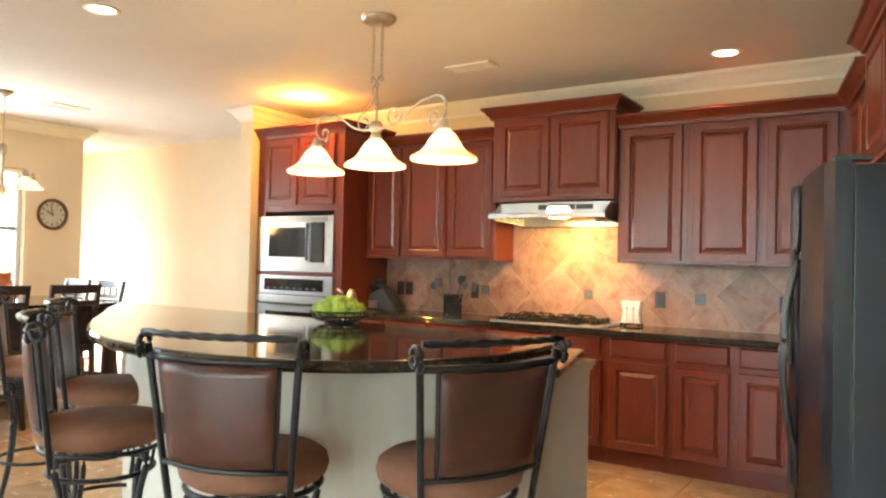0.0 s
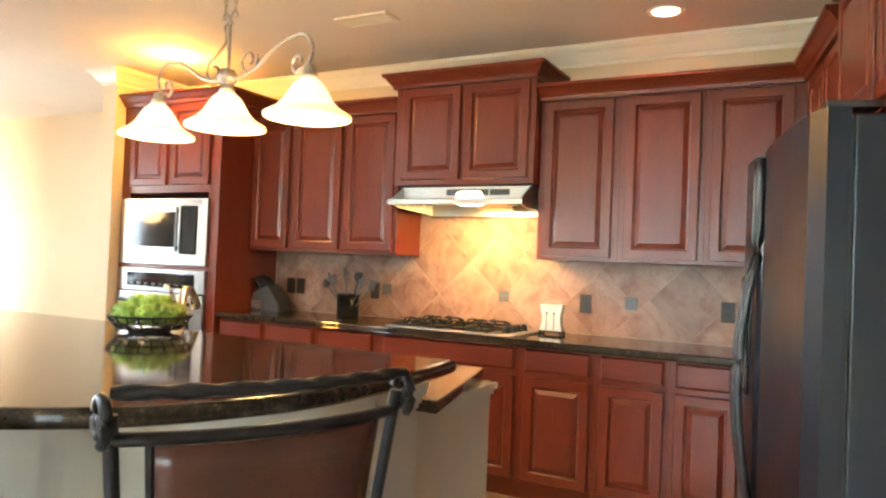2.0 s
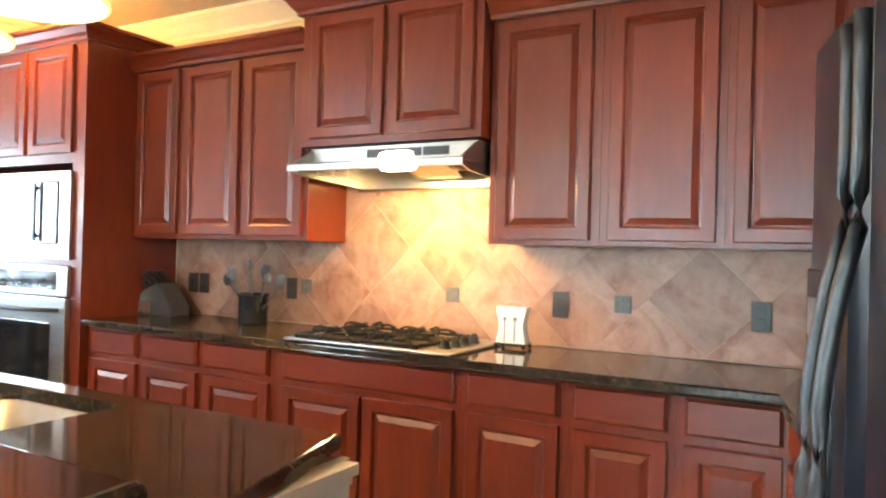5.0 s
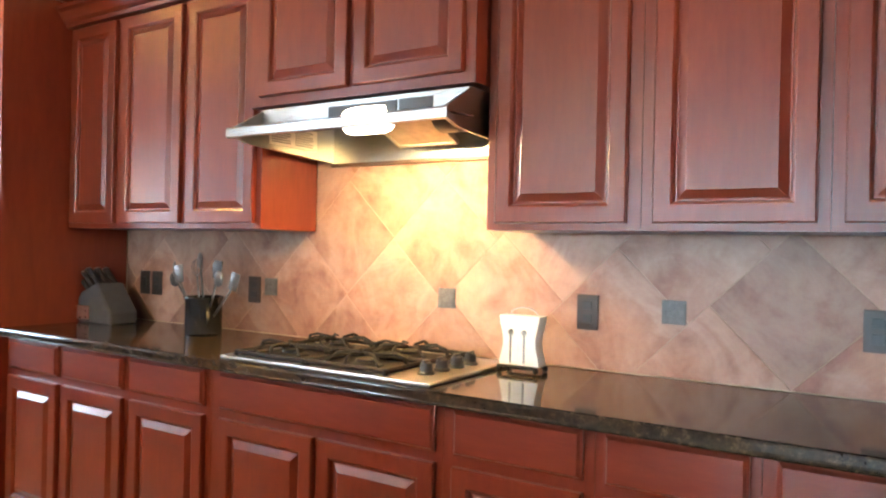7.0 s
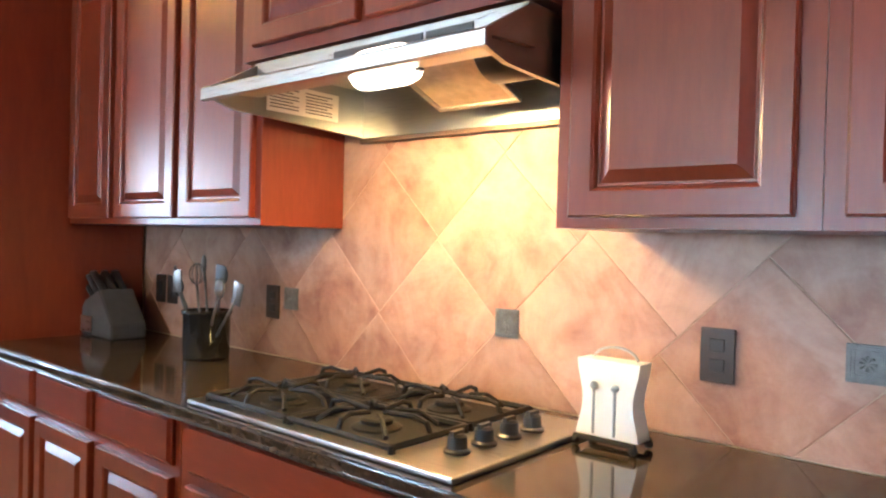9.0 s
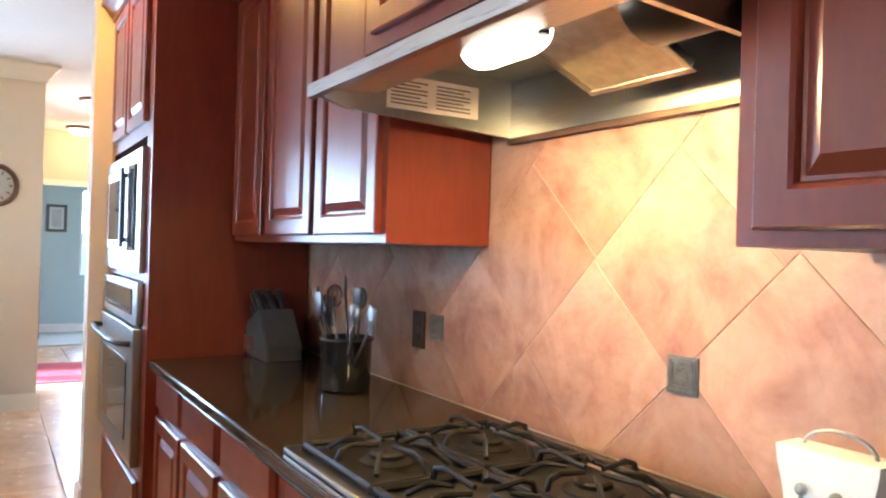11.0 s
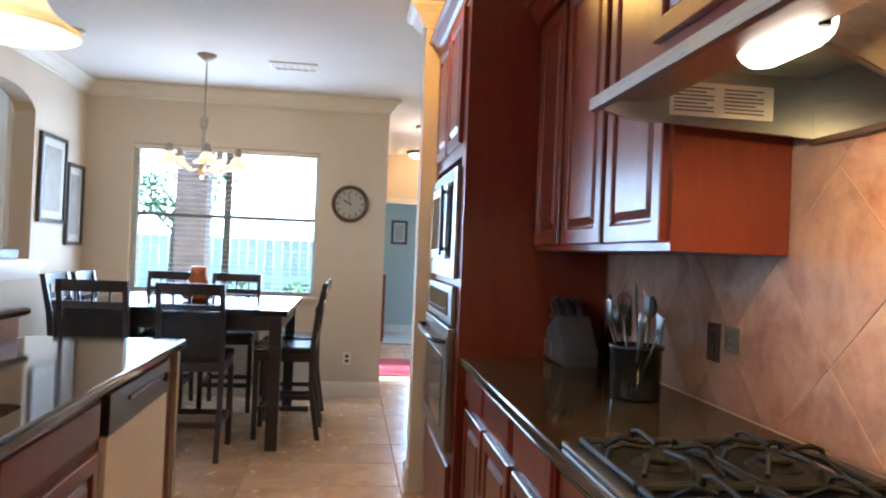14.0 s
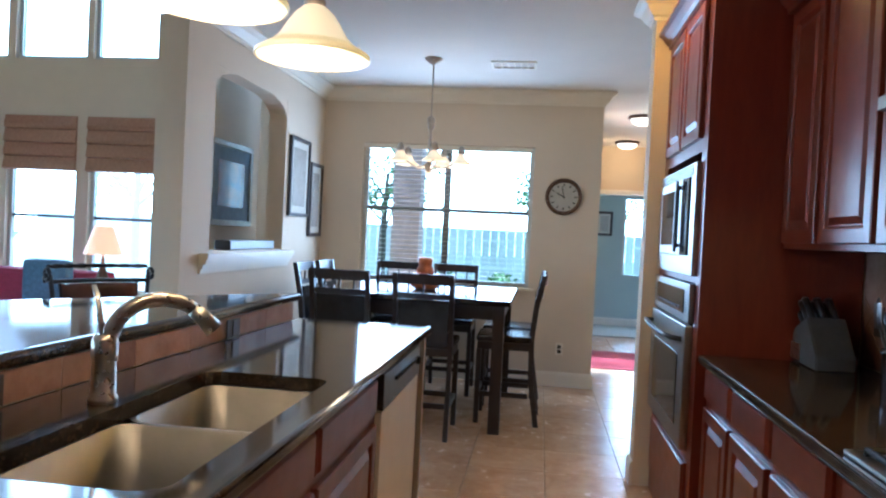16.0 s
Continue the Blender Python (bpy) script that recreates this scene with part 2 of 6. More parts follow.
def sweep(bm, profile, path, closed=False):
    """Sweep a profile [(out, up)] along a level path [(x, y, z)], mitred."""
    rings = []
    n = len(path)
    for i, p in enumerate(path):
        p = Vector(p)
        a = Vector(path[i - 1]) if (i > 0 or closed) else None
        b = Vector(path[(i + 1) % n]) if (i < n - 1 or closed) else None
        d0 = (p - a).normalized() if a else (b - p).normalized()
        d1 = (b - p).normalized() if b else d0
        n0, n1 = Vector((d0.y, -d0.x, 0)), Vector((d1.y, -d1.x, 0))
        m = (n0 + n1).normalized()
        k = 1 / max(0.3, m.dot(n0))
        rings.append([bm.verts.new(p + m * (o * k) + Vector((0, 0, u))) for o, u in profile])
    k = len(profile)
    cnt = n if closed else n - 1
    for i in range(cnt):
        r0, r1 = rings[i], rings[(i + 1) % n]
        for j in range(k):
            bm.faces.new((r0[j], r0[(j + 1) % k], r1[(j + 1) % k], r1[j]))
    if not closed:
        bm.faces.new(rings[0][::-1])
        bm.faces.new(rings[-1])
    bmesh.ops.recalc_face_normals(bm, faces=bm.faces)


def tube(bm, pts, r, seg=8, r_end=None, twist=False):
    """A round bar through the points."""
    pts = [Vector(p) for p in pts]
    n = len(pts)
    rings = []
    up = Vector((0, 0, 1))
    for i, p in enumerate(pts):
        d = (pts[min(i + 1, n - 1)] - pts[max(i - 1, 0)]).normalized()
        side = d.cross(up)
        if side.length < 0.05:
            side = d.cross(Vector((1, 0, 0)))
        side.normalize()
        u = side.cross(d)
        rr = r if r_end is None else r + (r_end - r) * i / max(1, n - 1)
        ring = []
        for j in range(seg):
            a = 2 * math.pi * j / seg
            q = rr
            if twist:
                q = rr * (1 + 0.16 * math.cos(2 * a + i * 0.5))
            ring.append(bm.verts.new(p + side * (q * math.cos(a)) + u * (q * math.sin(a))))
        rings.append(ring)
    for a, b in zip(rings, rings[1:]):
        for j in range(seg):
            bm.faces.new((a[j], b[j], b[(j + 1) % seg], a[(j + 1) % seg]))
    bm.faces.new(rings[0])
    bm.faces.new(rings[-1][::-1])
    return bm


def lathe(bm, prof, seg=24, at=(0, 0, 0), cap=True):
    """Turn a profile [(radius, z)] about the upright through at."""
    rings = []
    for r, z in prof:
        rings.append([bm.verts.new((at[0] + r * math.cos(2 * math.pi * j / seg), at[1] + r * math.sin(2 * math.pi * j / seg), at[2] + z)) for j in range(seg)])
    for a, b in zip(rings, rings[1:]):
        for j in range(seg):
            bm.faces.new((a[j], a[(j + 1) % seg], b[(j + 1) % seg], b[j]))
    if cap:
        bm.faces.new(rings[0][::-1])
        bm.faces.new(rings[-1])
    bmesh.ops.recalc_face_normals(bm, faces=bm.faces)
    return bm


def wall_with_holes(name, axis, at, a0, a1, z0, z1, holes, thick, mat):
    """An upright wall in the plane axis=at, from a0 to a1 along, with rectangular holes (b0, b1, h0, h1); thick grows from at."""
    bm = bmesh.new()
    cuts = sorted({a0, a1, *[h[0] for h in holes], *[h[1] for h in holes]})
    for c0, c1 in zip(cuts, cuts[1:]):
        col = sorted([(h[2], h[3]) for h in holes if h[0] <= c0 + 1e-6 and h[1] >= c1 - 1e-6])
        z = z0
        spans = []
        for h0, h1 in col:
            if h0 > z:
                spans.append((z, h0))
            z = h1
        if z < z1:
            spans.append((z, z1))
        for s0, s1 in spans:
            if axis == "y":
                box(bm, c0, c1, at, at + thick, s0, s1)
            else:
                box(bm, at, at + thick, c0, c1, s0, s1)
    bmesh.ops.remove_doubles(bm, verts=bm.verts, dist=1e-5)
    return part(name, bm, mat, kind="structure")


def raised_panel(bm, x0, x1, z0, z1, y, frame_w=0.055, t=0.02):
    """A cabinet door with a raised panel; its front faces -y and lies at y - t."""
    def ring(ins, dy):
        return [bm.verts.new(p) for p in ((x0 + ins, y + dy, z0 + ins), (x1 - ins, y + dy, z0 + ins), (x1 - ins, y + dy, z1 - ins), (x0 + ins, y + dy, z1 - ins))]
    fw = min(frame_w, (x1 - x0) * 0.3, (z1 - z0) * 0.3)
    steps = [(0, 0), (0, -t + 0.004), (0.004, -t), (fw - 0.006, -t), (fw, -t + 0.004), (fw + 0.004, -t + 0.013), (fw + 0.010, -t + 0.013), (fw + 0.030, -t + 0.003), (fw + 0.034, -t + 0.001)]
    rings = [ring(*s) for s in steps if (x1 - x0) > 2 * s[0] + 0.01 and (z1 - z0) > 2 * s[0] + 0.01]
    bm.faces.new(rings[0][::-1])
    for a, b in zip(rings, rings[1:]):
        for j in range(4):
            bm.faces.new((a[j], a[(j + 1) % 4], b[(j + 1) % 4], b[j]))
    bm.faces.new(rings[-1])
    bmesh.ops.recalc_face_normals(bm, faces=bm.faces)
    return bm


def slab_front(bm, x0, x1, z0, z1, y, t=0.02, edge=0.012):
    """A drawer front with a stepped edge."""
    def ring(ins, dy):
        return [bm.verts.new(p) for p in ((x0 + ins, y + dy, z0 + ins), (x1 - ins, y + dy, z0 + ins), (x1 - ins, y + dy, z1 - ins), (x0 + ins, y + dy, z1 - ins))]
    rings = [ring(*s) for s in [(0, 0), (0, -t * 0.45), (edge * 0.5, -t * 0.6), (edge, -t), (edge + 0.004, -t)]]
    bm.faces.new(rings[0][::-1])
    for a, b in zip(rings, rings[1:]):
        for j in range(4):
            bm.faces.new((a[j], a[(j + 1) % 4], b[(j + 1) % 4], b[j]))
    bm.faces.new(rings[-1])
    bmesh.ops.recalc_face_normals(bm, faces=bm.faces)
    return bm

# ---- structure ----
part("floor_base", boxes((-14, 5, -7, 8, -0.2, -0.008)), GROUT, kind="structure")
part("ceiling", boxes((-6.5, 1.9, 1.5, WALL_Y, CEIL, CEIL + 0.12)), CEIL_PAINT, kind="structure")
part("ceiling_hall", boxes((-12.2, -4.0, WALL_Y, 6.6, CEIL, CEIL + 0.12), (-12.2, -6.502, 3.88, WALL_Y, CEIL, CEIL + 0.12)), CEIL_PAINT, kind="structure")
part("ceiling_high", boxes((-7.2, 4.2, -6.2, 1.62, 5.4, 5.5)), CEIL_PAINT, kind="structure")
part("wall_header", boxes((-3.74, 4.2, 1.40, 1.5, CEIL, 5.4)), CREAM_WALL, kind="structure")
part("wall_kitchen_north", boxes((-4.0, RX + 0.12, WALL_Y, WALL_Y + 0.12, 0, CEIL)), WARM_WALL, kind="structure")
we = part("wall_kitchen_east", boxes((-0.05, 2.32, 0.33, 0.45, 0, CEIL)), CREAM_WALL, kind="structure")
we.matrix_basis = Matrix.Translation((RX - 0.33, 4.669, 0)) @ Matrix.Rotation(radians(-80), 4, "Z")
part("wall_kitchen_corner", boxes((RX, RX + 0.12, 4.68, WALL_Y, 0, CEIL)), CREAM_WALL, kind="structure")
# Unseen closing walls; their dark colour dims the bounce onto the kitchen.
part("wall_room_east", boxes((4.1, 4.2, -6.2, 2.4, 0, 5.4)), LOW_BOUNCE_WALL, kind="structure")
part("wall_room_return", boxes((1.60, 4.1, 2.26, 2.38, 0, 5.4)), LOW_BOUNCE_WALL, kind="structure")
part("wall_column", boxes((-4.0, -3.85, 4.26, WALL_Y, 0, CEIL)), WARM_WALL, kind="structure")
wall_with_holes("wall_dining", "x", WX - 0.15, 1.3, 4.20, 0, CEIL, [(1.945, 3.585, 0.90, 2.22)], 0.15, CREAM_WALL)
wall_with_holes("wall_pass_through", "y", LIV_Y - 0.15, -6.5, -3.74, 0, 2.758, [(-5.45, -4.12, 1.17, 2.40)], 0.15, CREAM_WALL)
part("wall_pass_upper", boxes((-6.5, -3.742, LIV_Y - 0.15, LIV_Y, 2.76, 5.4)), CREAM_WALL, kind="structure")
LOW_WINS = [(-4.20, -3.33), (-3.20, -2.36), (-2.24, -1.40), (-1.25, -0.34)]
HIGH_WINS = [(-4.12, -3.25), (-3.13, -2.28), (-2.18, -1.32), (-1.25, -0.25)]
LOW_Z, HIGH_Z = (0.55, 2.44), (3.09, 4.72)
wall_with_holes("wall_living_west", "x", -7.15, -6.2, 1.3, 0, 5.4, [(a, b, *LOW_Z) for a, b in LOW_WINS] + [(a, b, *HIGH_Z) for a, b in HIGH_WINS], 0.15, CREAM_WALL)
SOUTH_WINS = [(-4.0, -2.2), (-1.6, 0.0), (0.2, 1.8), (2.2, 3.8)]
wall_with_holes("wall_living_south", "y", -6.2, -7.0, 4.2, 0, 5.4, [(a, b, 0.3, 2.5) for a, b in SOUTH_WINS], 0.1, CREAM_WALL)
part("wall_niche_back", boxes((-6.48, -4.72, 0.8, 0.9, 0, 2.9)), CREAM_WALL, kind="structure")
wall_with_holes("wall_hall_south", "y", 4.01, -10.2, WX - 0.15, 0, CEIL, [(-8.45, -7.35, 0.02, 2.10)], 0.12, CREAM_WALL)
part("wall_hall_north", boxes((-10.2, -4.0, HALL_Y, HALL_Y + 0.12, 0, CEIL)), WARM_WALL, kind="structure")
wall_with_holes("wall_hall_end", "x", -10.3, 4.01, HALL_Y + 0.12, 0, CEIL, [(4.2, 5.25, 0, 2.05)], 0.1, WARM_WALL)
wall_with_holes("wall_far_room", "x", -12.0, 3.88, 6.6, 0, CEIL, [(5.02, 5.38, 0.85, 2.10)], 0.12, GREY_WALL)
part("wall_far_room_north", boxes((-11.88, -10.3, 6.48, 6.6, 0, CEIL)), GREY_WALL, kind="structure")
part("wall_far_room_south", boxes((-11.88, -10.3, 3.88, 3.99, 0, CEIL)), GREY_WALL, kind="structure")



# ---- cabinets ----
def hinge_door(parent, x0, x1, z0, z1, y, name="door", frame_w=0.055):
    return part(name, raised_panel(bmesh.new(), x0, x1, z0, z1, y, frame_w), CHERRY, parent)


def upper_cabinet(x0, x1, z0, z1, depth, doors, label, loc_y=WALL_Y, rail=0.02):
    c = thing("wall_cabinet", (x0, loc_y, z0), label, "cabinet", "wall cabinets")
    w, h = x1 - x0, z1 - z0
    part("body", boxes((0.0005, w - 0.0005, -depth, -0.012, 0, h)), CHERRY, c)
    for a, b in doors:
        hinge_door(c, a - x0, b - x0, 0.035 if depth > 0.4 else 0.022, h - rail, -depth)
    return c


DZ0, DZ1 = 0.735, 0.865


def base_cabinet(x0, x1, fronts, label, doors=None, depth=0.60):
    c = thing("base_cabinet", (x0, WALL_Y, 0), label, "cabinet", "base cabinets")
    w = x1 - x0
    part("body", boxes((0.0005, w - 0.0005, -depth, -0.002, 0.10, 0.874)), CHERRY, c)
    part("toe_kick", boxes((0.0005, w - 0.0005, -depth + 0.06, -depth + 0.075, 0.0, 0.10)), CHERRY, c)
    for a, b in fronts:
        part("drawer_front", slab_front(bmesh.new(), a - x0, b - x0, DZ0, DZ1, -depth), CHERRY_X, c)
    for a, b in (doors or fronts):
        hinge_door(c, a - x0, b - x0, 0.125, DZ0 - 0.03, -depth)
    return c


UP = "tall cherry wall cabinet with a raised-panel door above the backsplash"
upper_cabinet(-2.80, -2.405, 1.372, 2.34, 0.33, [(-2.775, -2.43)], UP)
CAB = {}
CAB["left"] = upper_cabinet(-2.405, -1.955, 1.372, 2.34, 0.33, [(-2.385, -1.97)], UP)
upper_cabinet(-1.955, -1.50, 1.372, 2.34, 0.33, [(-1.93, -1.53)], UP)
CAB["hood"] = upper_cabinet(-1.485, -0.505, 1.825, 2.47, 0.41, [(-1.425, -1.005), (-0.975, -0.545)], "cherry wall cabinet with two raised-panel doors above the range hood")
upper_cabinet(-0.50, -0.01, 1.372, 2.34, 0.33, [(-0.465, -0.05)], UP)
CAB["right"] = upper_cabinet(-0.01, 0.46, 1.372, 2.34, 0.33, [(0.025, 0.43)], UP)
upper_cabinet(0.46, RX, 1.372, 2.34, 0.33, [(0.49, 0.89)], "cherry corner wall cabinet beside the black fridge")


EAST = Matrix.Translation((RX - 0.33, 4.669, 0)) @ Matrix.Rotation(radians(-80), 4, "Z")


def east(s, d, z):
    """A place on the slanting east side: s metres from the corner, d behind the cabinet fronts."""
    return tuple(EAST @ Vector((s, d, z)))


def side_run(s0, s1, d, z0, z1, doors, label, depth=0.325):
    c = thing("wall_cabinet", east(s0, d, z0), label, "cabinet", "wall cabinets", rz=-80)
    part("body", boxes((0.0005, (s1 - s0) - 0.0005, 0, depth, 0, z1 - z0)), CHERRY, c)
    for a, b in doors:
        hinge_door(c, a - s0, b - s0, 0.022, z1 - z0 - 0.02, 0)
    return c


CAB["east"] = side_run(0.0, 0.895, 0.0, 1.372, 2.34, [(0.06, 0.44), (0.46, 0.87)], "cherry wall cabinet with raised-panel doors beside the fridge")
CAB["fridge"] = side_run(0.90, 2.15, -0.03, 1.86, 2.44, [(0.93, 1.50), (1.54, 2.12)], "cherry wall cabinet with raised-panel doors above the fridge", 0.355)

BASE = "cherry base cabinet with drawer and raised-panel door under granite"
base_cabinet(-2.80, -2.365, [(-2.77, -2.385)], BASE)
base_cabinet(-2.365, -1.92, [(-2.345, -1.94)], BASE)
base_cabinet(-1.92, -1.44, [(-1.89, -1.47)], BASE)
base_cabinet(-1.44, -0.475, [(-1.39, -0.50)], "wide cherry base cabinet with two doors under the gas cooktop", [(-1.39, -0.955), (-0.935, -0.50)])
base_cabinet(-0.475, -0.03, [(-0.44, -0.06)], BASE)
base_cabinet(-0.03, 0.355, [(-0.005, 0.33)], BASE)
base_cabinet(0.355, RX - 0.02, [(0.385, 0.69)], BASE)
corner = thing("base_cabinet", (0.715, 4.385, 0), "cherry base cabinet turning the corner beside the fridge", "cabinet", "base cabinets", rz=-80)
part("body", boxes((0.001, 0.92, 0, 0.50, 0.10, 0.874)), CHERRY, corner)
part("drawer_front", slab_front(bmesh.new(), 0.05, 0.47, DZ0, DZ1, 0), CHERRY_X, corner)
hinge_door(corner, 0.05, 0.47, 0.125, DZ0 - 0.03, 0)
part("drawer_front", slab_front(bmesh.new(), 0.50, 0.90, DZ0, DZ1, 0), CHERRY_X, corner)
hinge_door(corner, 0.50, 0.90, 0.125, DZ0 - 0.03, 0)

# crown on top of the cabinets
CROWN = [(-0.02, 0), (0.012, 0.0), (0.016, 0.018), (0.03, 0.03), (0.052, 0.062), (0.07, 0.072), (0.07, 0.09), (-0.02, 0.09)]


def crown(name, path, mat, profile=CROWN, kind=""):
    bm = bmesh.new()
    sweep(bm, profile, path)
    return part(name, bm, mat, None, kind=kind)


def crown_on(cab, path):
    """Cherry crown moulding as a part of the cabinet cab."""
    bm = bmesh.new()
    sweep(bm, CROWN, path)
    ob = part("crown_moulding", bm, CHERRY_X, cab)
    ob.matrix_parent_inverse = cab.matrix_basis.inverted()
    return ob


crown_on(CAB["left"], [(-2.80, WALL_Y - 0.352, 2.33), (-1.502, WALL_Y - 0.352, 2.33)])
crown_on(CAB["hood"], [(-1.487, WALL_Y - 0.01, 2.46), (-1.487, WALL_Y - 0.432, 2.46), (-0.503, WALL_Y - 0.432, 2.46), (-0.503, WALL_Y - 0.01, 2.46)])
crown_on(CAB["right"], [(-0.498, WALL_Y - 0.352, 2.33), (RX - 0.352, WALL_Y - 0.352, 2.33), east(0.895, -0.022, 2.33)])
crown_on(CAB["fridge"], [east(0.90, 0.30, 2.43), east(0.90, -0.052, 2.43), east(2.15, -0.052, 2.43)])

# white crown on the walls
WCROWN = [(0, 0), (0.012, 0.0), (0.014, 0.02), (0.028, 0.028), (0.06, 0.075), (0.085, 0.092), (0.09, 0.10), (0.098, 0.104), (0.098, 0.125), (0, 0.125)]
WZ = CEIL - 0.127
crown("trim", [(-3.848, WALL_Y - 0.002, WZ), (RX - 0.002, WALL_Y - 0.002, WZ), (RX - 0.002, 4.70, WZ), east(1.2, 0.325, WZ)], TRIM, WCROWN, "structure")
crown("trim", [(-4.0, WALL_Y, WZ), (-4.002, 4.258, WZ), (-3.848, 4.258, WZ), (-3.848, WALL_Y, WZ)], TRIM, WCROWN, "structure")
def crown_rev(path):
    crown("trim", path, TRIM, WCROWN, "structure")


crown_rev([(WX - 0.02, 4.202, WZ), (WX + 0.002, 4.202, WZ), (WX + 0.002, LIV_Y + 0.002, WZ), (-3.76, LIV_Y + 0.002, WZ)][::-1])

# baseboards
BASEB = [(0, 0), (0.016, 0), (0.016, 0.11), (0.008, 0.13), (0, 0.135)]
for pth in ([(-3.76, LIV_Y + 0.002, 0), (WX + 0.002, LIV_Y + 0.002, 0), (WX + 0.002, 4.202, 0), (-7.34, 4.202, 0)],
            [(-10.18, HALL_Y - 0.002, 0), (-4.002, HALL_Y - 0.002, 0), (-4.002, 4.258, 0), (-3.848, 4.258, 0)],
            [(-11.87, 3.14, 0), (-11.87, 6.46, 0)]):
    crown("baseboard", pth, TRIM, BASEB, "structure")

# ---- oven tower ----
tower = thing("oven_tower", (-3.845, WALL_Y, 0), "tall cherry oven cabinet holding a microwave and wall oven", "cabinet")
TW = 1.04
for nm, rw in (("side_panel", (0, 0.10, -0.65, -0.012, 0, 2.46)), ("side_panel", (TW - 0.10, TW, -0.65, -0.012, 0, 2.46)), ("top_box", (0.1, TW - 0.1, -0.65, -0.012, 1.775, 2.46)),
               ("bottom_box", (0.1, TW - 0.1, -0.65, -0.012, 0.0, 0.47)), ("rail", (0.1, TW - 0.1, -0.65, -0.012, 1.205, 1.235)), ("back_panel", (0.1, TW - 0.1, -0.05, -0.012, 0.47, 1.775))):
    part(nm, boxes(rw), CHERRY, tower)
hinge_door(tower, 0.10, 0.50, 1.83, 2.43, -0.65)
hinge_door(tower, 0.54, 0.94, 1.83, 2.43, -0.65)
part("drawer_front", slab_front(bmesh.new(), 0.08, 0.96, 0.14, 0.43, -0.65), CHERRY_X, tower)
crown_on(tower, [(-3.846, 4.348, 2.45), (-2.804, 4.348, 2.45), (-2.804, 4.98, 2.45)])

mw = thing("microwave", (-3.81, 4.35, 1.235), "built-in stainless steel microwave with a trim kit, above the wall oven", "microwave")
part("trim_frame", boxes((0, 0.92, -0.022, 0.0, 0, 0.085), (0, 0.92, -0.022, 0.0, 0.44, 0.495), (0, 0.10, -0.022, 0, 0.085, 0.44), (0.82, 0.92, -0.022, 0, 0.085, 0.44), bevel=0.003), STEEL, mw)
for k in range(4):
    part("vent_slat", boxes((0.06, 0.86, -0.026, -0.021, 0.445 + 0.011 * k, 0.450 + 0.011 * k)), BLACK_PLASTIC, mw)
part("door", boxes((0.10, 0.66, -0.03, 0.0, 0.085, 0.44), bevel=0.004), STEEL, mw)
part("window", boxes((0.15, 0.60, -0.034, -0.029, 0.13, 0.395), bevel=0.002), BLACK_GLASS, mw)
part("control_panel", boxes((0.665, 0.815, -0.03, 0.0, 0.09, 0.435), bevel=0.003), BLACK_GLASS, mw)
part("handle", boxes((0.625, 0.650, -0.056, -0.042, 0.10, 0.43), (0.628, 0.647, -0.045, -0.028, 0.12, 0.14), (0.628, 0.647, -0.045, -0.028, 0.39, 0.41), bevel=0.004), BLACK_PLASTIC, mw)
part("body", boxes((0.11, 0.81, 0.001, 0.5, 0.06, 0.45)), BLACK_PLASTIC, mw)

ov = thing("wall_oven", (-3.81, 4.35, 0.48), "stainless steel built-in wall oven with dark glass window and bar handle", "oven")
part("control_panel", boxes((0, 0.92, -0.025, 0, 0.55, 0.72), bevel=0.004), STEEL, ov)
part("display", boxes((0.10, 0.82, -0.029, -0.024, 0.585, 0.69), bevel=0.003), BLACK_GLASS, ov)
for k in range(8):
    part("button", boxes((0.14 + 0.08 * k, 0.18 + 0.08 * k, -0.032, -0.028, 0.60, 0.612)), PEWTER, ov)
part("door", boxes((0, 0.92, -0.035, 0, 0.0, 0.54), bevel=0.006), STEEL, ov)
part("window", boxes((0.13, 0.79, -0.039, -0.034, 0.08, 0.40), bevel=0.004), BLACK_GLASS, ov)
bm = tube(bmesh.new(), [(0.06, -0.035, 0.475), (0.07, -0.075, 0.478), (0.3, -0.085, 0.47), (0.62, -0.085, 0.47), (0.85, -0.075, 0.478), (0.86, -0.035, 0.475)], 0.012, 10)
part("handle", bm, BLACK_PLASTIC, ov, smooth=True)
part("body", boxes((0.1, 0.8, 0.001, 0.55, 0.02, 0.71)), BLACK_PLASTIC, ov)

# ---- wall counter ----
ctop = thing("countertop", (-2.80, WALL_Y, 0.876), "polished dark granite counter with rounded edge along the tiled wall", "countertop")
bm = bmesh.new()
fs = prism(bm, [(0.003, -0.004), (0.003, -0.645), (3.485, -0.645), (3.64, -1.53), (4.27, -1.42), (4.085, -0.35), (RX + 2.80 - 0.003, -0.004)], 0, 0.04)
bmesh.ops.bevel(bm, geom=[e for e in bm.edges if abs(e.verts[0].co.z - e.verts[1].co.z) < 1e-4], offset=0.012, segments=3, affect="EDGES", profile=0.5)
part("slab", bm, GRANITE, ctop)

# ---- range hood ----
hood = thing("range_hood", (-1.41, WALL_Y - 0.013, 1.655), "stainless steel under-cabinet range hood with a lit lamp", "range hood")
HW = 0.895
bm = bmesh.new()
for x0, x1 in ((0, 0.012), (HW - 0.012, HW)):
    pts = [(0, 0), (0, 0.155), (-0.40, 0.155), (-0.555, 0.065), (-0.555, 0.04), (-0.48, 0.02)]
    n = [bm.verts.new((x0, y, z)) for y, z in pts]
    m2 = [bm.verts.new((x1, y, z)) for y, z in pts]
    bm.faces.new(n)
    bm.faces.new(m2[::-1])
    for i in range(len(pts)):
        bm.faces.new((n[i], n[(i + 1) % 6], m2[(i + 1) % 6], m2[i]))
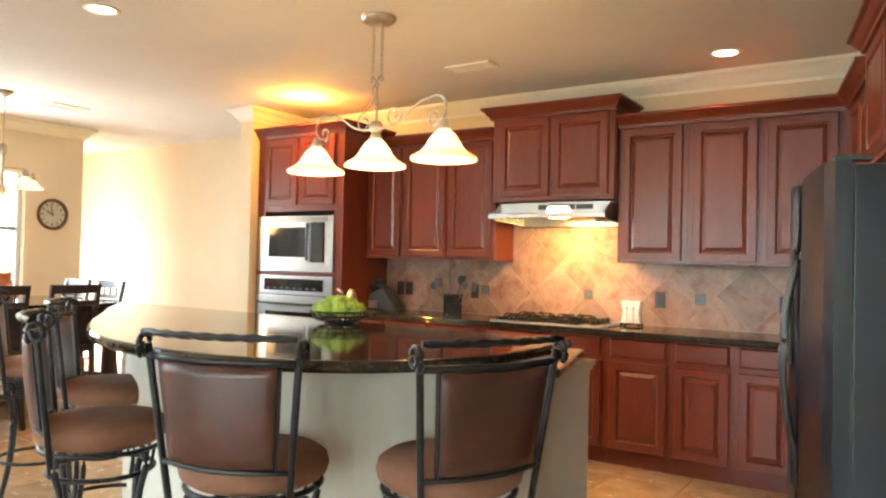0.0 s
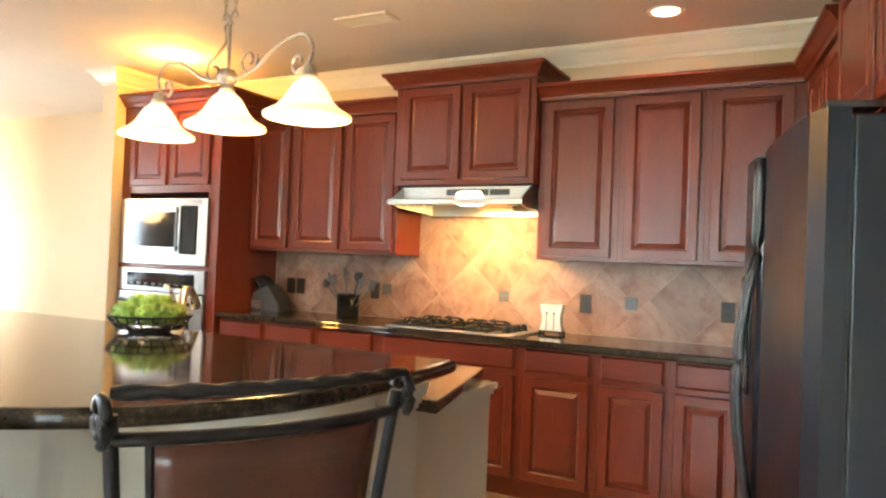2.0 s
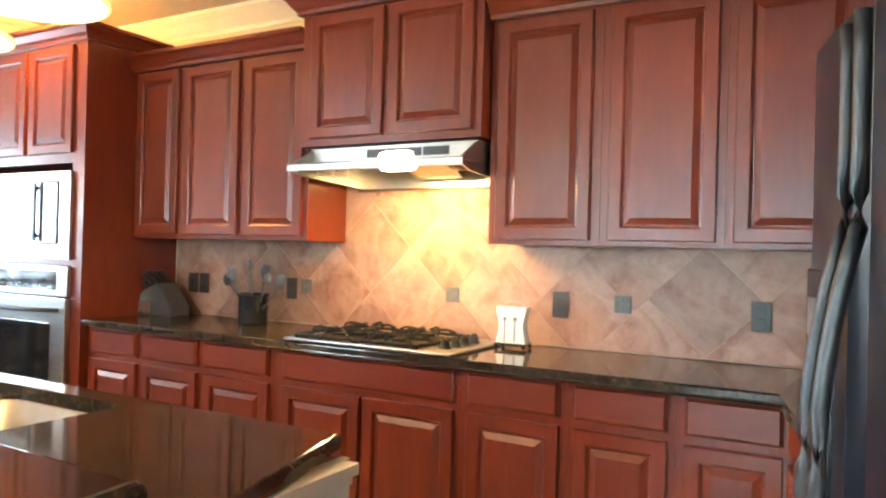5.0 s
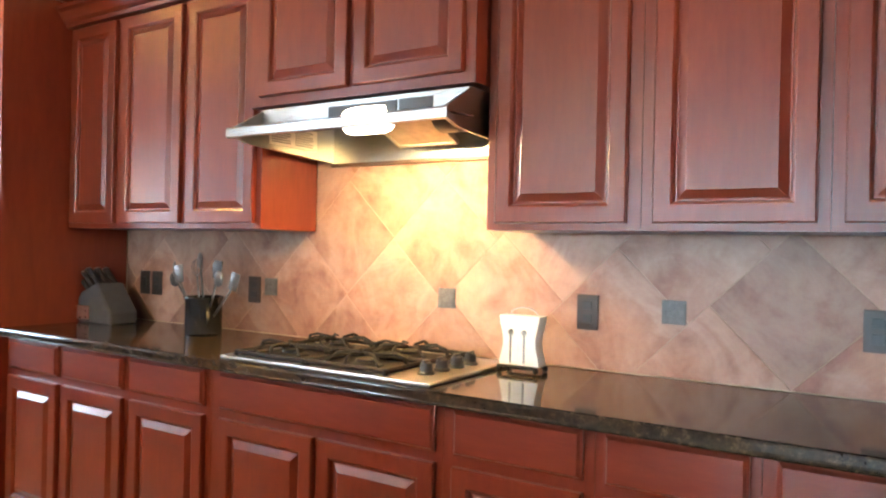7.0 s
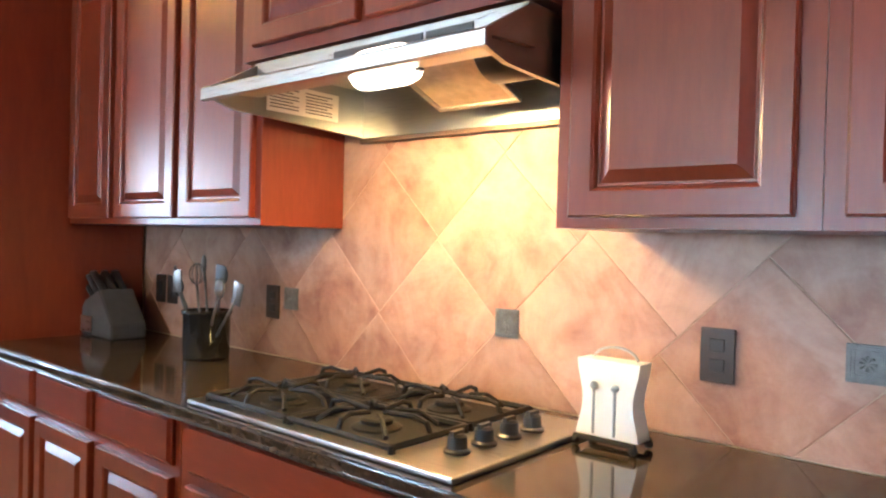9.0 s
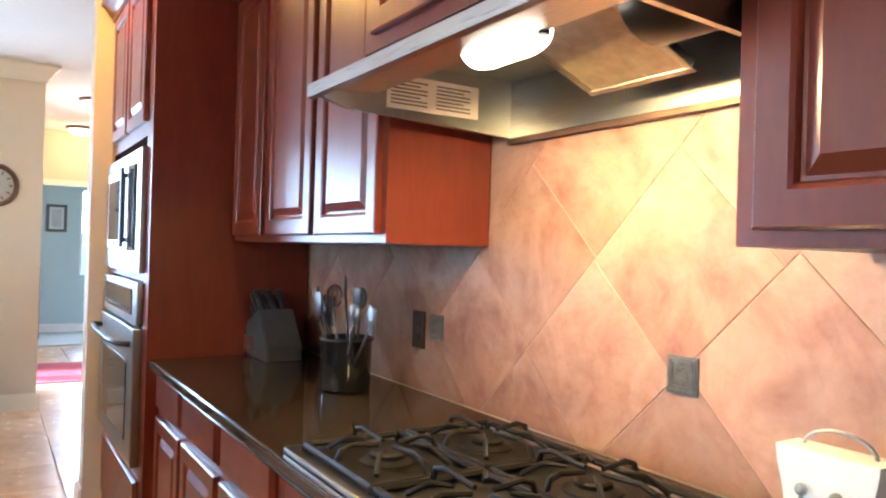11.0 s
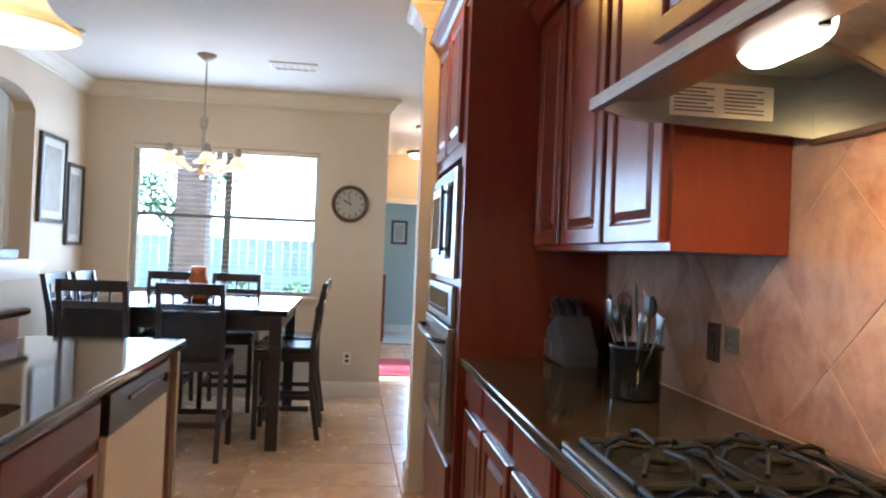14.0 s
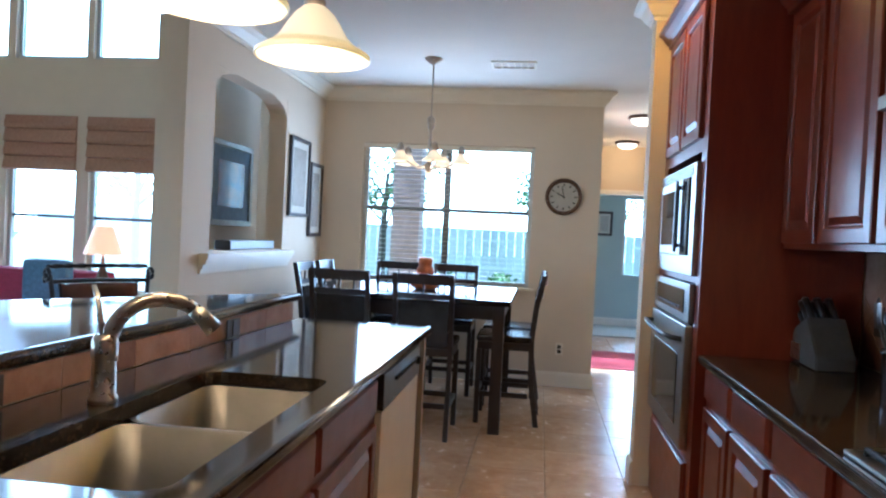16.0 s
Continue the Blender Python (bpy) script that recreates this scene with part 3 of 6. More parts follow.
bmesh.ops.recalc_face_normals(bm, faces=bm.faces)
box(bm, 0.012, HW - 0.012, -0.40, 0, 0.145, 0.155)
box(bm, 0.012, HW - 0.012, -0.014, 0, 0.0, 0.144)
part("shell", bm, STEEL, hood)
part("front_panel", boxes((0.001, HW - 0.001, -0.412, -0.401, 0.075, 0.155), bevel=0.002), STEEL, hood)
bm = bmesh.new()
pts = [(-0.415, 0.075), (-0.557, 0.068), (-0.566, 0.062), (-0.566, 0.034), (-0.55, 0.032), (-0.545, 0.054), (-0.403, 0.064)]
a = [bm.verts.new((-0.012, y, z)) for y, z in pts]
b = [bm.verts.new((HW + 0.012, y, z)) for y, z in pts]
bm.faces.new(a)
bm.faces.new(b[::-1])
for i in range(7):
    bm.faces.new((a[i], a[(i + 1) % 7], b[(i + 1) % 7], b[i]))
bmesh.ops.recalc_face_normals(bm, faces=bm.faces)
part("front_lip", bm, STEEL, hood)
part("vent_grille", boxes((0.33, 0.62, -0.416, -0.411, 0.10, 0.138), bevel=0.001), BLACK_PLASTIC, hood)
part("switch_panel", boxes((0.63, 0.76, -0.416, -0.411, 0.10, 0.138), bevel=0.001), BLACK_PLASTIC, hood)
tilt = Matrix.Translation((0.55, -0.235, 0.085)) @ Matrix.Rotation(radians(-22), 4, "X")
bm = boxes((-0.115, 0.115, -0.115, 0.115, -0.006, 0.006))
bm.transform(tilt)
part("filter", bm, FILTER_MESH, hood, "greasy mesh filter")
bm = boxes((-0.13, 0.13, -0.13, -0.1155, -0.010, 0.010), (-0.13, 0.13, 0.1155, 0.13, -0.010, 0.010), (-0.13, -0.1155, -0.115, 0.115, -0.010, 0.010), (0.1155, 0.13, -0.115, 0.115, -0.010, 0.010), bevel=0.003)
bm.transform(tilt)
part("filter_frame", bm, STEEL, hood)
bm = bmesh.new()
lathe(bm, [(0.085, 0.0), (0.088, 0.004), (0.088, 0.15), (0.07, 0.155)], 24)
bm.transform(Matrix.Translation((0.69, -0.25, 0.135)) @ Matrix.Rotation(math.pi / 2, 4, "Y"))
bmesh.ops.bisect_plane(bm, geom=bm.verts[:] + bm.edges[:] + bm.faces[:], plane_co=(0, 0, 0.143), plane_no=(0, 0, 1), clear_outer=True)
part("blower_housing", bm, BLACK_PLASTIC, hood, "dark blower housing", True)
# Flange takes dark bronze to imitate the shade below the hood's back.
part("rear_flange", boxes((0.0, HW, -0.016, -0.001, -0.016, -0.001), bevel=0.002), BRONZE, hood, "rear flange coloured dark as if in shade")
bm = bmesh.new()
lathe(bm, [(0.02, 0.0), (0.042, 0.010), (0.047, 0.04), (0.047, 0.15), (0.042, 0.175), (0.02, 0.185)], 20)
bm.transform(Matrix.Translation((0.40, -0.40, 0.082)) @ Matrix.Rotation(math.pi / 2, 4, "Y"))
part("lamp_cover", bm, TUBE_GLOW, hood, "glowing lamp cover", True)
part("lamp_clip", tube(bmesh.new(), [(0.60, -0.40, 0.14), (0.60, -0.40, 0.06)], 0.010), BLACK_PLASTIC, hood)
wl = part("warning_label", boxes((0.0125, 0.0145, -0.38, -0.12, 0.035, 0.115)), WHITE_CER, hood, "cream printed warning label")
for c0 in (-0.37, -0.245):
    for k in range(7):
        part("text_line", boxes((0.0146, 0.0152, c0, c0 + 0.10 - 0.02 * (k % 3 == 2), 0.046 + 0.009 * k, 0.049 + 0.009 * k)), PLATE_BROWN, wl)

# ---- cooktop ----
ck = thing("gas_cooktop", (-1.37, 4.37, 0.917), "stainless steel gas cooktop with black grates, set into the granite", "cooktop")
CKW, CKD = 0.86, 0.53
part("tray", boxes((0, CKW, 0, CKD, 0, 0.013), bevel=0.005), STEEL, ck)
part("burner_pan", boxes((0.06, 0.675, 0.04, 0.49, 0.0132, 0.0155)), CAST_IRON, ck)
for gx in (0.05, 0.375):
    for gy in (0.03, 0.275):
        w, d, z = 0.31, 0.225, 0.055
        cx, cy = gx + w / 2, gy + d / 2
        bm = bmesh.new()
        lathe(bm, [(0.058, 0.013), (0.055, 0.02), (0.036, 0.026), (0.036, 0.034), (0.03, 0.038)], 20, (cx, cy, 0))
        part("burner", bm, CAST_IRON, ck, smooth=False)
        bm = bmesh.new()
        r = 0.0075
        c = [(gx, gy, 0.026), (gx + w, gy, 0.026), (gx + w, gy + d, 0.026), (gx, gy + d, 0.026)]
        for i in range(4):
            tube(bm, [c[i], c[(i + 1) % 4]], r, 6)
        for px, py in ((gx, gy), (gx + w, gy), (gx, gy + d), (gx + w, gy + d)):
            tube(bm, [(px, py, 0.013), (px, py, 0.03)], 0.008, 6)
        for sx, sy in ((1, 0), (-1, 0), (0, 1), (0, -1)):
            ex, ey = cx + sx * w / 2, cy + sy * d / 2
            ix, iy = cx + sx * 0.022, cy + sy * 0.022
            mx, my = cx + sx * w * 0.36, cy + sy * d * 0.36
            tube(bm, [(ex, ey, 0.026), (ex - sx * 0.012, ey - sy * 0.010, z - 0.004), (mx, my, z + 0.004), (ix, iy, z - 0.003)], 0.0065, 6, 0.005)
        for a in (45, 135, 225, 315):
            ca, sa = math.cos(radians(a)), math.sin(radians(a))
            tube(bm, [(cx + ca * 0.15, cy + sa * 0.112, 0.028), (cx + ca * 0.10, cy + sa * 0.08, z), (cx + ca * 0.05, cy + sa * 0.045, z)], 0.006, 6, 0.004)
        part("grate", bm, CAST_IRON, ck)
for i in range(4):
    bm = bmesh.new()
    lathe(bm, [(0.027, 0.013), (0.027, 0.018), (0.021, 0.022), (0.019, 0.045), (0.012, 0.05)], 18, (0.765 + 0.004 * i, 0.13 + 0.082 * i, 0))
    box(bm, 0.76 + 0.004 * i, 0.77 + 0.004 * i, 0.112 + 0.082 * i, 0.148 + 0.082 * i, 0.046, 0.056)
    part("knob", bm, BLACK_PLASTIC, ck)

# ---- island ----
BAR_Z = 1.04
bar_pts = [(0.10, 2.46), (0.13, 2.15), (0.12, 1.85), (0.06, 1.63), (-0.06, 1.42), (-0.26, 1.26), (-0.52, 1.17), (-0.85, 1.15), (-1.18, 1.20), (-1.52, 1.33), (-1.90, 1.56), (-2.30, 1.86), (-2.70, 2.16), (-3.13, 2.52)]


def smooth_outline(pts, k=6):
    out = []
    n = len(pts)
    for i in range(n - 1):
        p0, p1, p2, p3 = pts[max(i - 1, 0)], pts[i], pts[i + 1], pts[min(i + 2, n - 1)]
        for j in range(k):
            t = j / k
            out.append(tuple(0.5 * (2 * p1[a] + (p2[a] - p0[a]) * t + (2 * p0[a] - 5 * p1[a] + 4 * p2[a] - p3[a]) * t * t + (3 * p1[a] - p0[a] - 3 * p2[a] + p3[a]) * t ** 3) for a in (0, 1)))
    out.append(pts[-1])
    return out


isl = thing("kitchen_island", (-1.5, 2.6, 0), "cream island with a curved bar wall and cherry sink cabinets", "kitchen island")
IO = Vector((-1.5, 2.6, 0))


def ipart(name, bm, mat, label=""):
    bm.transform(Matrix.Translation(-IO))
    return part(name, bm, mat, isl, label)


bt = thing("countertop", (0, 0, BAR_Z - 0.04), "curved polished dark granite bar top on the island", "countertop")
bm = bmesh.new()
prism(bm, smooth_outline(bar_pts)[::-1], 0, 0.04)
bmesh.ops.recalc_face_normals(bm, faces=bm.faces)
bmesh.ops.bevel(bm, geom=[e for e in bm.edges if abs(e.verts[0].co.z - e.verts[1].co.z) < 1e-4], offset=0.016, segments=4, affect="EDGES", profile=0.5)
part("slab", bm, GRANITE, bt)

wc = [(-1.5 + (x + 1.5) * 0.925, 2.44 - (2.44 - y) * 0.77) for x, y in bar_pts]
ring_pts = smooth_outline(wc, 4)
bm = bmesh.new()
prism(bm, ring_pts[::-1] + [(-3.04, 2.505), (-0.03, 2.445)], 0, BAR_Z - 0.041)
bmesh.ops.recalc_face_normals(bm, faces=bm.faces)
ipart("bar_wall", bm, ISLAND_PAINT)
# cap under the bar top at the end, and the moulding below the low counter
bm = bmesh.new()
for k, (o, z0, z1) in enumerate(((0.006, 0.89, 0.905), (0.014, 0.905, 0.93), (0.028, 0.93, 0.955), (0.036, 0.955, 0.998))):
    box(bm, -0.15, -0.012 + o, 2.20 - o, 2.438, z0, z1)
ipart("capital", bm, ISLAND_PAINT)
bm = bmesh.new()
for o, z0, z1 in ((0.010, 0.80, 0.83), (0.020, 0.83, 0.85), (0.03, 0.85, 0.874)):
    box(bm, -0.10, -0.085 + o, 2.45, 3.10 + o, z0, z1)
ipart("end_moulding", bm, ISLAND_PAINT)

for k in range(9):
    bm = boxes((0.0015, 0.3305, 0.0015, 0.008, 0.918, 0.998), bevel=0.0015)
    bm.transform(Matrix.Translation((-3.035 + 0.332 * k, 2.5048 - 0.00665 * k, 0)) @ Matrix.Rotation(math.atan2(-0.060, 3.01), 4, "Z"))
    ipart("tile", bm, SPLASH)

lowt = thing("island_countertop", (0, 0, 0.876), "polished dark granite island counter with a sink cut-out", "countertop")
SX0, SX1, SY0, SY1 = -1.74, -0.76, 2.71, 3.09
bm = bmesh.new()
outer = [(-3.12, 2.513), (0.06, 2.43), (-0.14, 3.18), (-3.12, 3.18)]
hole = []
rr = 0.06
for cx, cy, a0 in ((SX0 + rr, SY0 + rr, 180), (SX1 - rr, SY0 + rr, 270), (SX1 - rr, SY1 - rr, 0), (SX0 + rr, SY1 - rr, 90)):
    for j in range(5):
        a = radians(a0 + 22.5 * j)
        hole.append((cx + rr * math.cos(a), cy + rr * math.sin(a)))
# the slab as a ring between the outer edge and the cut-out
corner_at = {0: 2, 1: 7, 2: 12, 3: 17}
for z in (0.0, 0.04):
    ov = [bm.verts.new((*p, z)) for p in outer]
    hv = [bm.verts.new((*p, z)) for p in hole]
    for k in range(4):
        a, b = corner_at[k], corner_at[(k + 1) % 4]
        idx = list(range(a, b + 1)) if b > a else list(range(a, 20)) + list(range(0, b + 1))
        f = [ov[k], ov[(k + 1) % 4]] + [hv[i] for i in reversed(idx)]
        bm.faces.new(f if z > 0 else f[::-1])
    if z == 0.0:
        lo = (ov, hv)
    else:
        for A, B in ((lo[0], ov), (hv, lo[1])):
            for i in range(len(A)):
                bm.faces.new((A[i], A[(i + 1) % len(A)], B[(i + 1) % len(A)], B[i]))
bmesh.ops.recalc_face_normals(bm, faces=bm.faces)
es = [e for e in bm.edges if abs(e.verts[0].co.z - e.verts[1].co.z) < 1e-4 and len(e.link_faces) == 2 and any(abs(f.normal.z) < 0.5 for f in e.link_faces) and (abs(e.verts[0].co.y - 3.18) < 0.01 or e.verts[0].co.x > -0.2 or e.verts[0].co.x < -3.11)]
bmesh.ops.bevel(bm, geom=es, offset=0.012, segments=3, affect="EDGES", profile=0.5)
part("slab", bm, GRANITE, lowt)
for nm, rw in (("cabinet_body", (-3.04, SX0 - 0.03, 2.52, 3.14, 0.10, 0.874)), ("cabinet_body", (SX1 + 0.03, -0.12, 2.52, 3.14, 0.10, 0.874)), ("sink_cabinet", (SX0 - 0.03, SX1 + 0.03, 2.52, 3.14, 0.10, 0.64)),
               ("sink_apron", (SX0 - 0.03, SX1 + 0.03, 3.12, 3.14, 0.64, 0.874))):
    ipart(nm, boxes(rw), CHERRY)
ipart("toe_kick", boxes((-3.04, -0.12, 3.05, 3.07, 0, 0.10)), BLACK_PLASTIC)
ipart("end_panel", boxes((-0.118, -0.095, 2.445, 3.15, 0, 0.874)), ISLAND_PAINT)
ipart("far_end_panel", boxes((-3.09, -3.042, 2.51, 3.16, 0, 0.874)), ISLAND_PAINT)


def island_front(kind, x0, x1, z0, z1):
    bm = (raised_panel if kind == "door" else slab_front)(bmesh.new(), -x1, -x0, z0, z1, 0)
    bm.transform(Matrix.Translation((0, 3.141, 0)) @ Matrix.Rotation(math.pi, 4, "Z"))
    ipart("door" if kind == "door" else "drawer_front", bm, CHERRY if kind == "door" else CHERRY_X)


for a, b in ((-2.07, -1.42), (-1.39, -0.80), (-0.73, -0.46), (-0.43, -0.16)):
    island_front("drawer", a, b, 0.735, 0.865)
    island_front("door", a, b, 0.125, 0.705)

dw = thing("dishwasher", (-2.85, 3.142, 0), "white dishwasher with a dark control panel, built into the island", "dishwasher")
part("door", boxes((0.0, 0.74, 0, 0.025, 0.11, 0.735), bevel=0.004), WHITE_CER, dw)
part("control_panel", boxes((0.0, 0.74, 0, 0.03, 0.74, 0.868), bevel=0.004), BLACK_PLASTIC, dw)
part("handle", boxes((0.12, 0.56, 0.03, 0.042, 0.815, 0.83), bevel=0.003), BLACK_GLASS, dw)
part("dial", lathe(bmesh.new(), [(0.018, 0), (0.018, 0.015), (0.012, 0.018)], 14), BLACK_GLASS, dw).matrix_basis = pose(0.08, 0.03, 0.81, -90, 0, 0)

SINK_STEEL = simple("satin_sink_steel", (0.24, 0.23, 0.22), 0.42, 1.0, 0.1, 8)
sk = thing("sink", (SX0, SY0, 0.876), "double-bowl stainless steel undermount sink in the island", "sink")
for i, (a, b) in enumerate(((0.0, 0.45), (0.475, 0.98))):
    bm = bmesh.new()
    n0, n1 = [], []
    def rrect(x0, x1, y0, y1, r, z):
        out = []
        for cx, cy, a0 in ((x0 + r, y0 + r, 180), (x1 - r, y0 + r, 270), (x1 - r, y1 - r, 0), (x0 + r, y1 - r, 90)):
            for j in range(5):
                an = radians(a0 + 22.5 * j)
                out.append(bm.verts.new((cx + r * math.cos(an), cy + r * math.sin(an), z)))
        return out
    D = SY1 - SY0 - 0.01
    rings = [rrect(a - 0.012, b + 0.012, -0.012, D + 0.012, 0.07, -0.002), rrect(a + 0.003, b - 0.003, 0.003, D - 0.003, 0.06, -0.004), rrect(a + 0.012, b - 0.012, 0.012, D - 0.012, 0.06, -0.17), rrect(a + 0.05, b - 0.05, 0.05, D - 0.05, 0.05, -0.20)]
    for A, B in zip(rings, rings[1:]):
        for j in range(20):
            bm.faces.new((A[j], A[(j + 1) % 20], B[(j + 1) % 20], B[j]))
    bm.faces.new(rings[-1])
    bmesh.ops.recalc_face_normals(bm, faces=bm.faces)
    part("basin", bm, SINK_STEEL, sk, smooth=True)
    part("drain", lathe(bmesh.new(), [(0.045, -0.199), (0.045, -0.196), (0.03, -0.197)], 16, ((a + b) / 2, 0.19, 0)), NICKEL, sk)

fc = thing("faucet", (-1.28, 2.655, 0.917), "brushed nickel pull-out kitchen faucet with thick arch behind the sink", "faucet", rz=32)
part("base", lathe(bmesh.new(), [(0.034, 0), (0.034, 0.012), (0.029, 0.02), (0.027, 0.10), (0.031, 0.115), (0.030, 0.15), (0.022, 0.165)], 20), NICKEL, fc, smooth=True)
arc = [(0, 0.01, 0.10)] + [(0.0, 0.125 - 0.115 * math.cos(radians(a)), 0.145 + 0.105 * math.sin(radians(a))) for a in range(0, 131, 10)]
part("spout", tube(bmesh.new(), arc, 0.021, 14, 0.018), NICKEL, fc, smooth=True)
part("spray_head", tube(bmesh.new(), [arc[-1], tuple(Vector(arc[-1]) + Vector((0, 0.028, -0.026))), tuple(Vector(arc[-1]) + Vector((0, 0.052, -0.052)))], 0.019, 14, 0.024), NICKEL, fc, smooth=True)
part("lever", tube(bmesh.new(), [(0, -0.004, 0.16), (-0.012, -0.012, 0.20), (-0.03, -0.022, 0.255), (-0.055, -0.03, 0.275)], 0.009, 8, 0.006), NICKEL, fc, smooth=True)


def plate(name, loc, rz, w, h, label, mat, kind):
    p = thing(name, loc, label, "wall plate", rz=rz)
    part("plate", boxes((-w / 2, w / 2, -0.006, 0, -h / 2, h / 2), bevel=0.002), mat, p)
    if kind == "outlet":
        for dz in (-0.022, 0.022):
            part("socket", boxes((-0.016, 0.016, -0.009, -0.005, dz - 0.014, dz + 0.014), bevel=0.002), BLACK_PLASTIC, p)
    else:
        part("rocker", boxes((-0.014, 0.014, -0.010, -0.005, -0.03, 0.03), bevel=0.002), BLACK_PLASTIC, p)
    return p


for x, k in ((-2.655, "switch"), (-2.56, "outlet"), (-1.87, "outlet"), (-0.29, "outlet"), (0.55, "outlet")):
    plate("power_outlet" if k == "outlet" else "light_switch", (x + 0.01, WALL_Y - 0.010, 1.108), 0, 0.074, 0.118, "dark brown %s plate on the tiled backsplash" % k, PLATE_BROWN, k)
for x in (-2.35, -1.10, -0.45):
    plate("power_outlet", (x, 2.4575 - 0.01993 * (x + 0.03) + 0.0045, 0.958), 178.9, 0.115, 0.072, "dark brown outlet plate on the island's raised wall", PLATE_BROWN, "switch")
plate("power_outlet", (WX + 0.004, 3.90, 0.35), 90, 0.07, 0.115, "cream outlet plate low on the dining wall", TRIM, "outlet")

for x in (-1.76, -0.84, 0.005, 0.765):
    d = thing("deco_tile", (x, WALL_Y - 0.009, 1.125), "small square pewter accent tile with an embossed flower", "accent tile")
    part("base", boxes((-0.038, 0.038, -0.006, 0, -0.038, 0.038), bevel=0.002), PEWTER, d)
    for a in (0.031, 0.024):
        bm = bmesh.new()
        for s in (-1, 1):
            box(bm, -a, a, -0.009, -0.006, s * a - 0.002, s * a + 0.002)
            box(bm, s * a - 0.002, s * a + 0.002, -0.009, -0.006, -a, a)
        part("border", bm, PEWTER, d)
    bm = bmesh.new()
    for k in range(8):
        a = radians(45 * k)
        tube(bm, [(0.004 * math.cos(a), -0.006, 0.004 * math.sin(a)), (0.015 * math.cos(a), -0.009, 0.015 * math.sin(a))], 0.003, 5)
    part("flower", bm, PEWTER, d)
    for ob in d.children:
        ob.data.transform(Matrix.Diagonal((1, 0.75, 1, 1)))
    d.location.y = WALL_Y - 0.0082

# ---- fridge ----
fr = thing("refrigerator", (1.035, 2.43, 0), "black side-by-side refrigerator with long bowed handles and dispenser", "refrigerator", rz=14.0)
FW, FZ, SPL = 1.02, 1.725, 0.70
part("body", boxes((0.08, 0.66, 0.0, FW, 0.02, FZ - 0.015), bevel=0.006), FRIDGE_BLACK, fr)


def fridge_door(y0, y1, bulge):
    bm = bmesh.new()
    n = 10
    outline = []
    for i in range(n + 1):
        t = i / n
        y = y0 + (y1 - y0) * t
        edge = min(t, 1 - t)
        outline.append((0.022 * (1 - min(1, edge / 0.12)) ** 2 - bulge * math.sin(math.pi * t), y))
    outline += [(0.072, y1), (0.072, y0)]
    prism(bm, outline, 0.06, FZ)
    bmesh.ops.recalc_face_normals(bm, faces=bm.faces)
    d = part("door", bm, FRIDGE_BLACK, fr)
    return d


d1 = fridge_door(0.0, SPL, 0.008)
d2 = fridge_door(SPL + 0.006, FW, 0.006)
part("seal", boxes((0.072, 0.08, 0.01, FW - 0.01, 0.07, FZ - 0.02)), BLACK_PLASTIC, fr)
part("hinge_cover", boxes((0.02, 0.14, 0.01, 0.08, FZ, FZ + 0.018), bevel=0.004), BLACK_PLASTIC, fr)
part("hinge_cover", boxes((0.02, 0.14, FW - 0.08, FW - 0.01, FZ, FZ + 0.018), bevel=0.004), BLACK_PLASTIC, fr)
for d, yy, s in ((d1, SPL - 0.035, -1), (d2, SPL + 0.04, 1)):
    bm = bmesh.new()
    pts = []
    for i in range(25):
        t = i / 24
        z = 0.42 + (FZ - 0.44) * t
        k = max(0.0, math.cos(max(-1.0, min(1.0, (z - 0.98) / 0.40)) * math.pi / 2)) ** 0.8
        pts.append((-0.008 - 0.052 * k, yy, z))
    tube(bm, pts, 0.013, 10)
    part("handle", bm, BLACK_PLASTIC, d, "bowed black handle", True)
part("dispenser_frame", boxes((-0.016, 0.0, 0.80, 0.955, 0.92, 1.32), bevel=0.004), BLACK_GLASS, d2)
part("dispenser_recess", boxes((-0.020, -0.015, 0.815, 0.94, 0.94, 1.16), bevel=0.002), BLACK_PLASTIC, d2)
part("dispenser_buttons", boxes((-0.020, -0.015, 0.825, 0.93, 1.2, 1.27), bevel=0.002), PEWTER, d2)

# ---- pendant over the island ----
def scroll(cx, cz, r0, r1, a0, a1, n=18):
    return [(cx + (r0 + (r1 - r0) * i / n) * math.cos(radians(a0 + (a1 - a0) * i / n)), 0, cz + (r0 + (r1 - r0) * i / n) * math.sin(radians(a0 + (a1 - a0) * i / n))) for i in range(n + 1)]


SHADE_PROF = [(0.028, 0.0), (0.042, -0.012), (0.062, -0.03), (0.083, -0.062), (0.102, -0.095), (0.128, -0.122), (0.158, -0.14), (0.174, -0.150), (0.176, -0.158)]


def bell_shade(parent, x, y, z, s=1.0):
    prof = [(r * s, h * s) for r, h in SHADE_PROF]
    inner = [(r - 0.005, h) for r, h in reversed(prof)]
    bm = bmesh.new()
    lathe(bm, [(0.012, 0.0)] + prof + inner[:-1] + [(0.012, -0.006)], 28, (x, y, z), cap=False)
    sh = part("shade", bm, SHADE_GLASS, parent, "glowing alabaster bell shade", True)
    sh.visible_shadow = False
    rim = [(r * s + 0.001, h * s) for r, h in SHADE_PROF[-4:]] + [(0.176 * s, -0.164 * s), (0.170 * s, -0.164 * s)]
    rp = part("rim", lathe(bmesh.new(), rim, 28, (x, y, z), cap=False), SHADE_RIM, sh, "amber glass rim", True)
    rp.visible_shadow = False
    bm = lathe(bmesh.new(), [(0.012, 0.055), (0.024, 0.045), (0.026, 0.02), (0.034, 0.012), (0.034, -0.004), (0.02, -0.006)], 16, (x, y, z))
    part("socket_cup", bm, LAMP_METAL, parent, smooth=True)


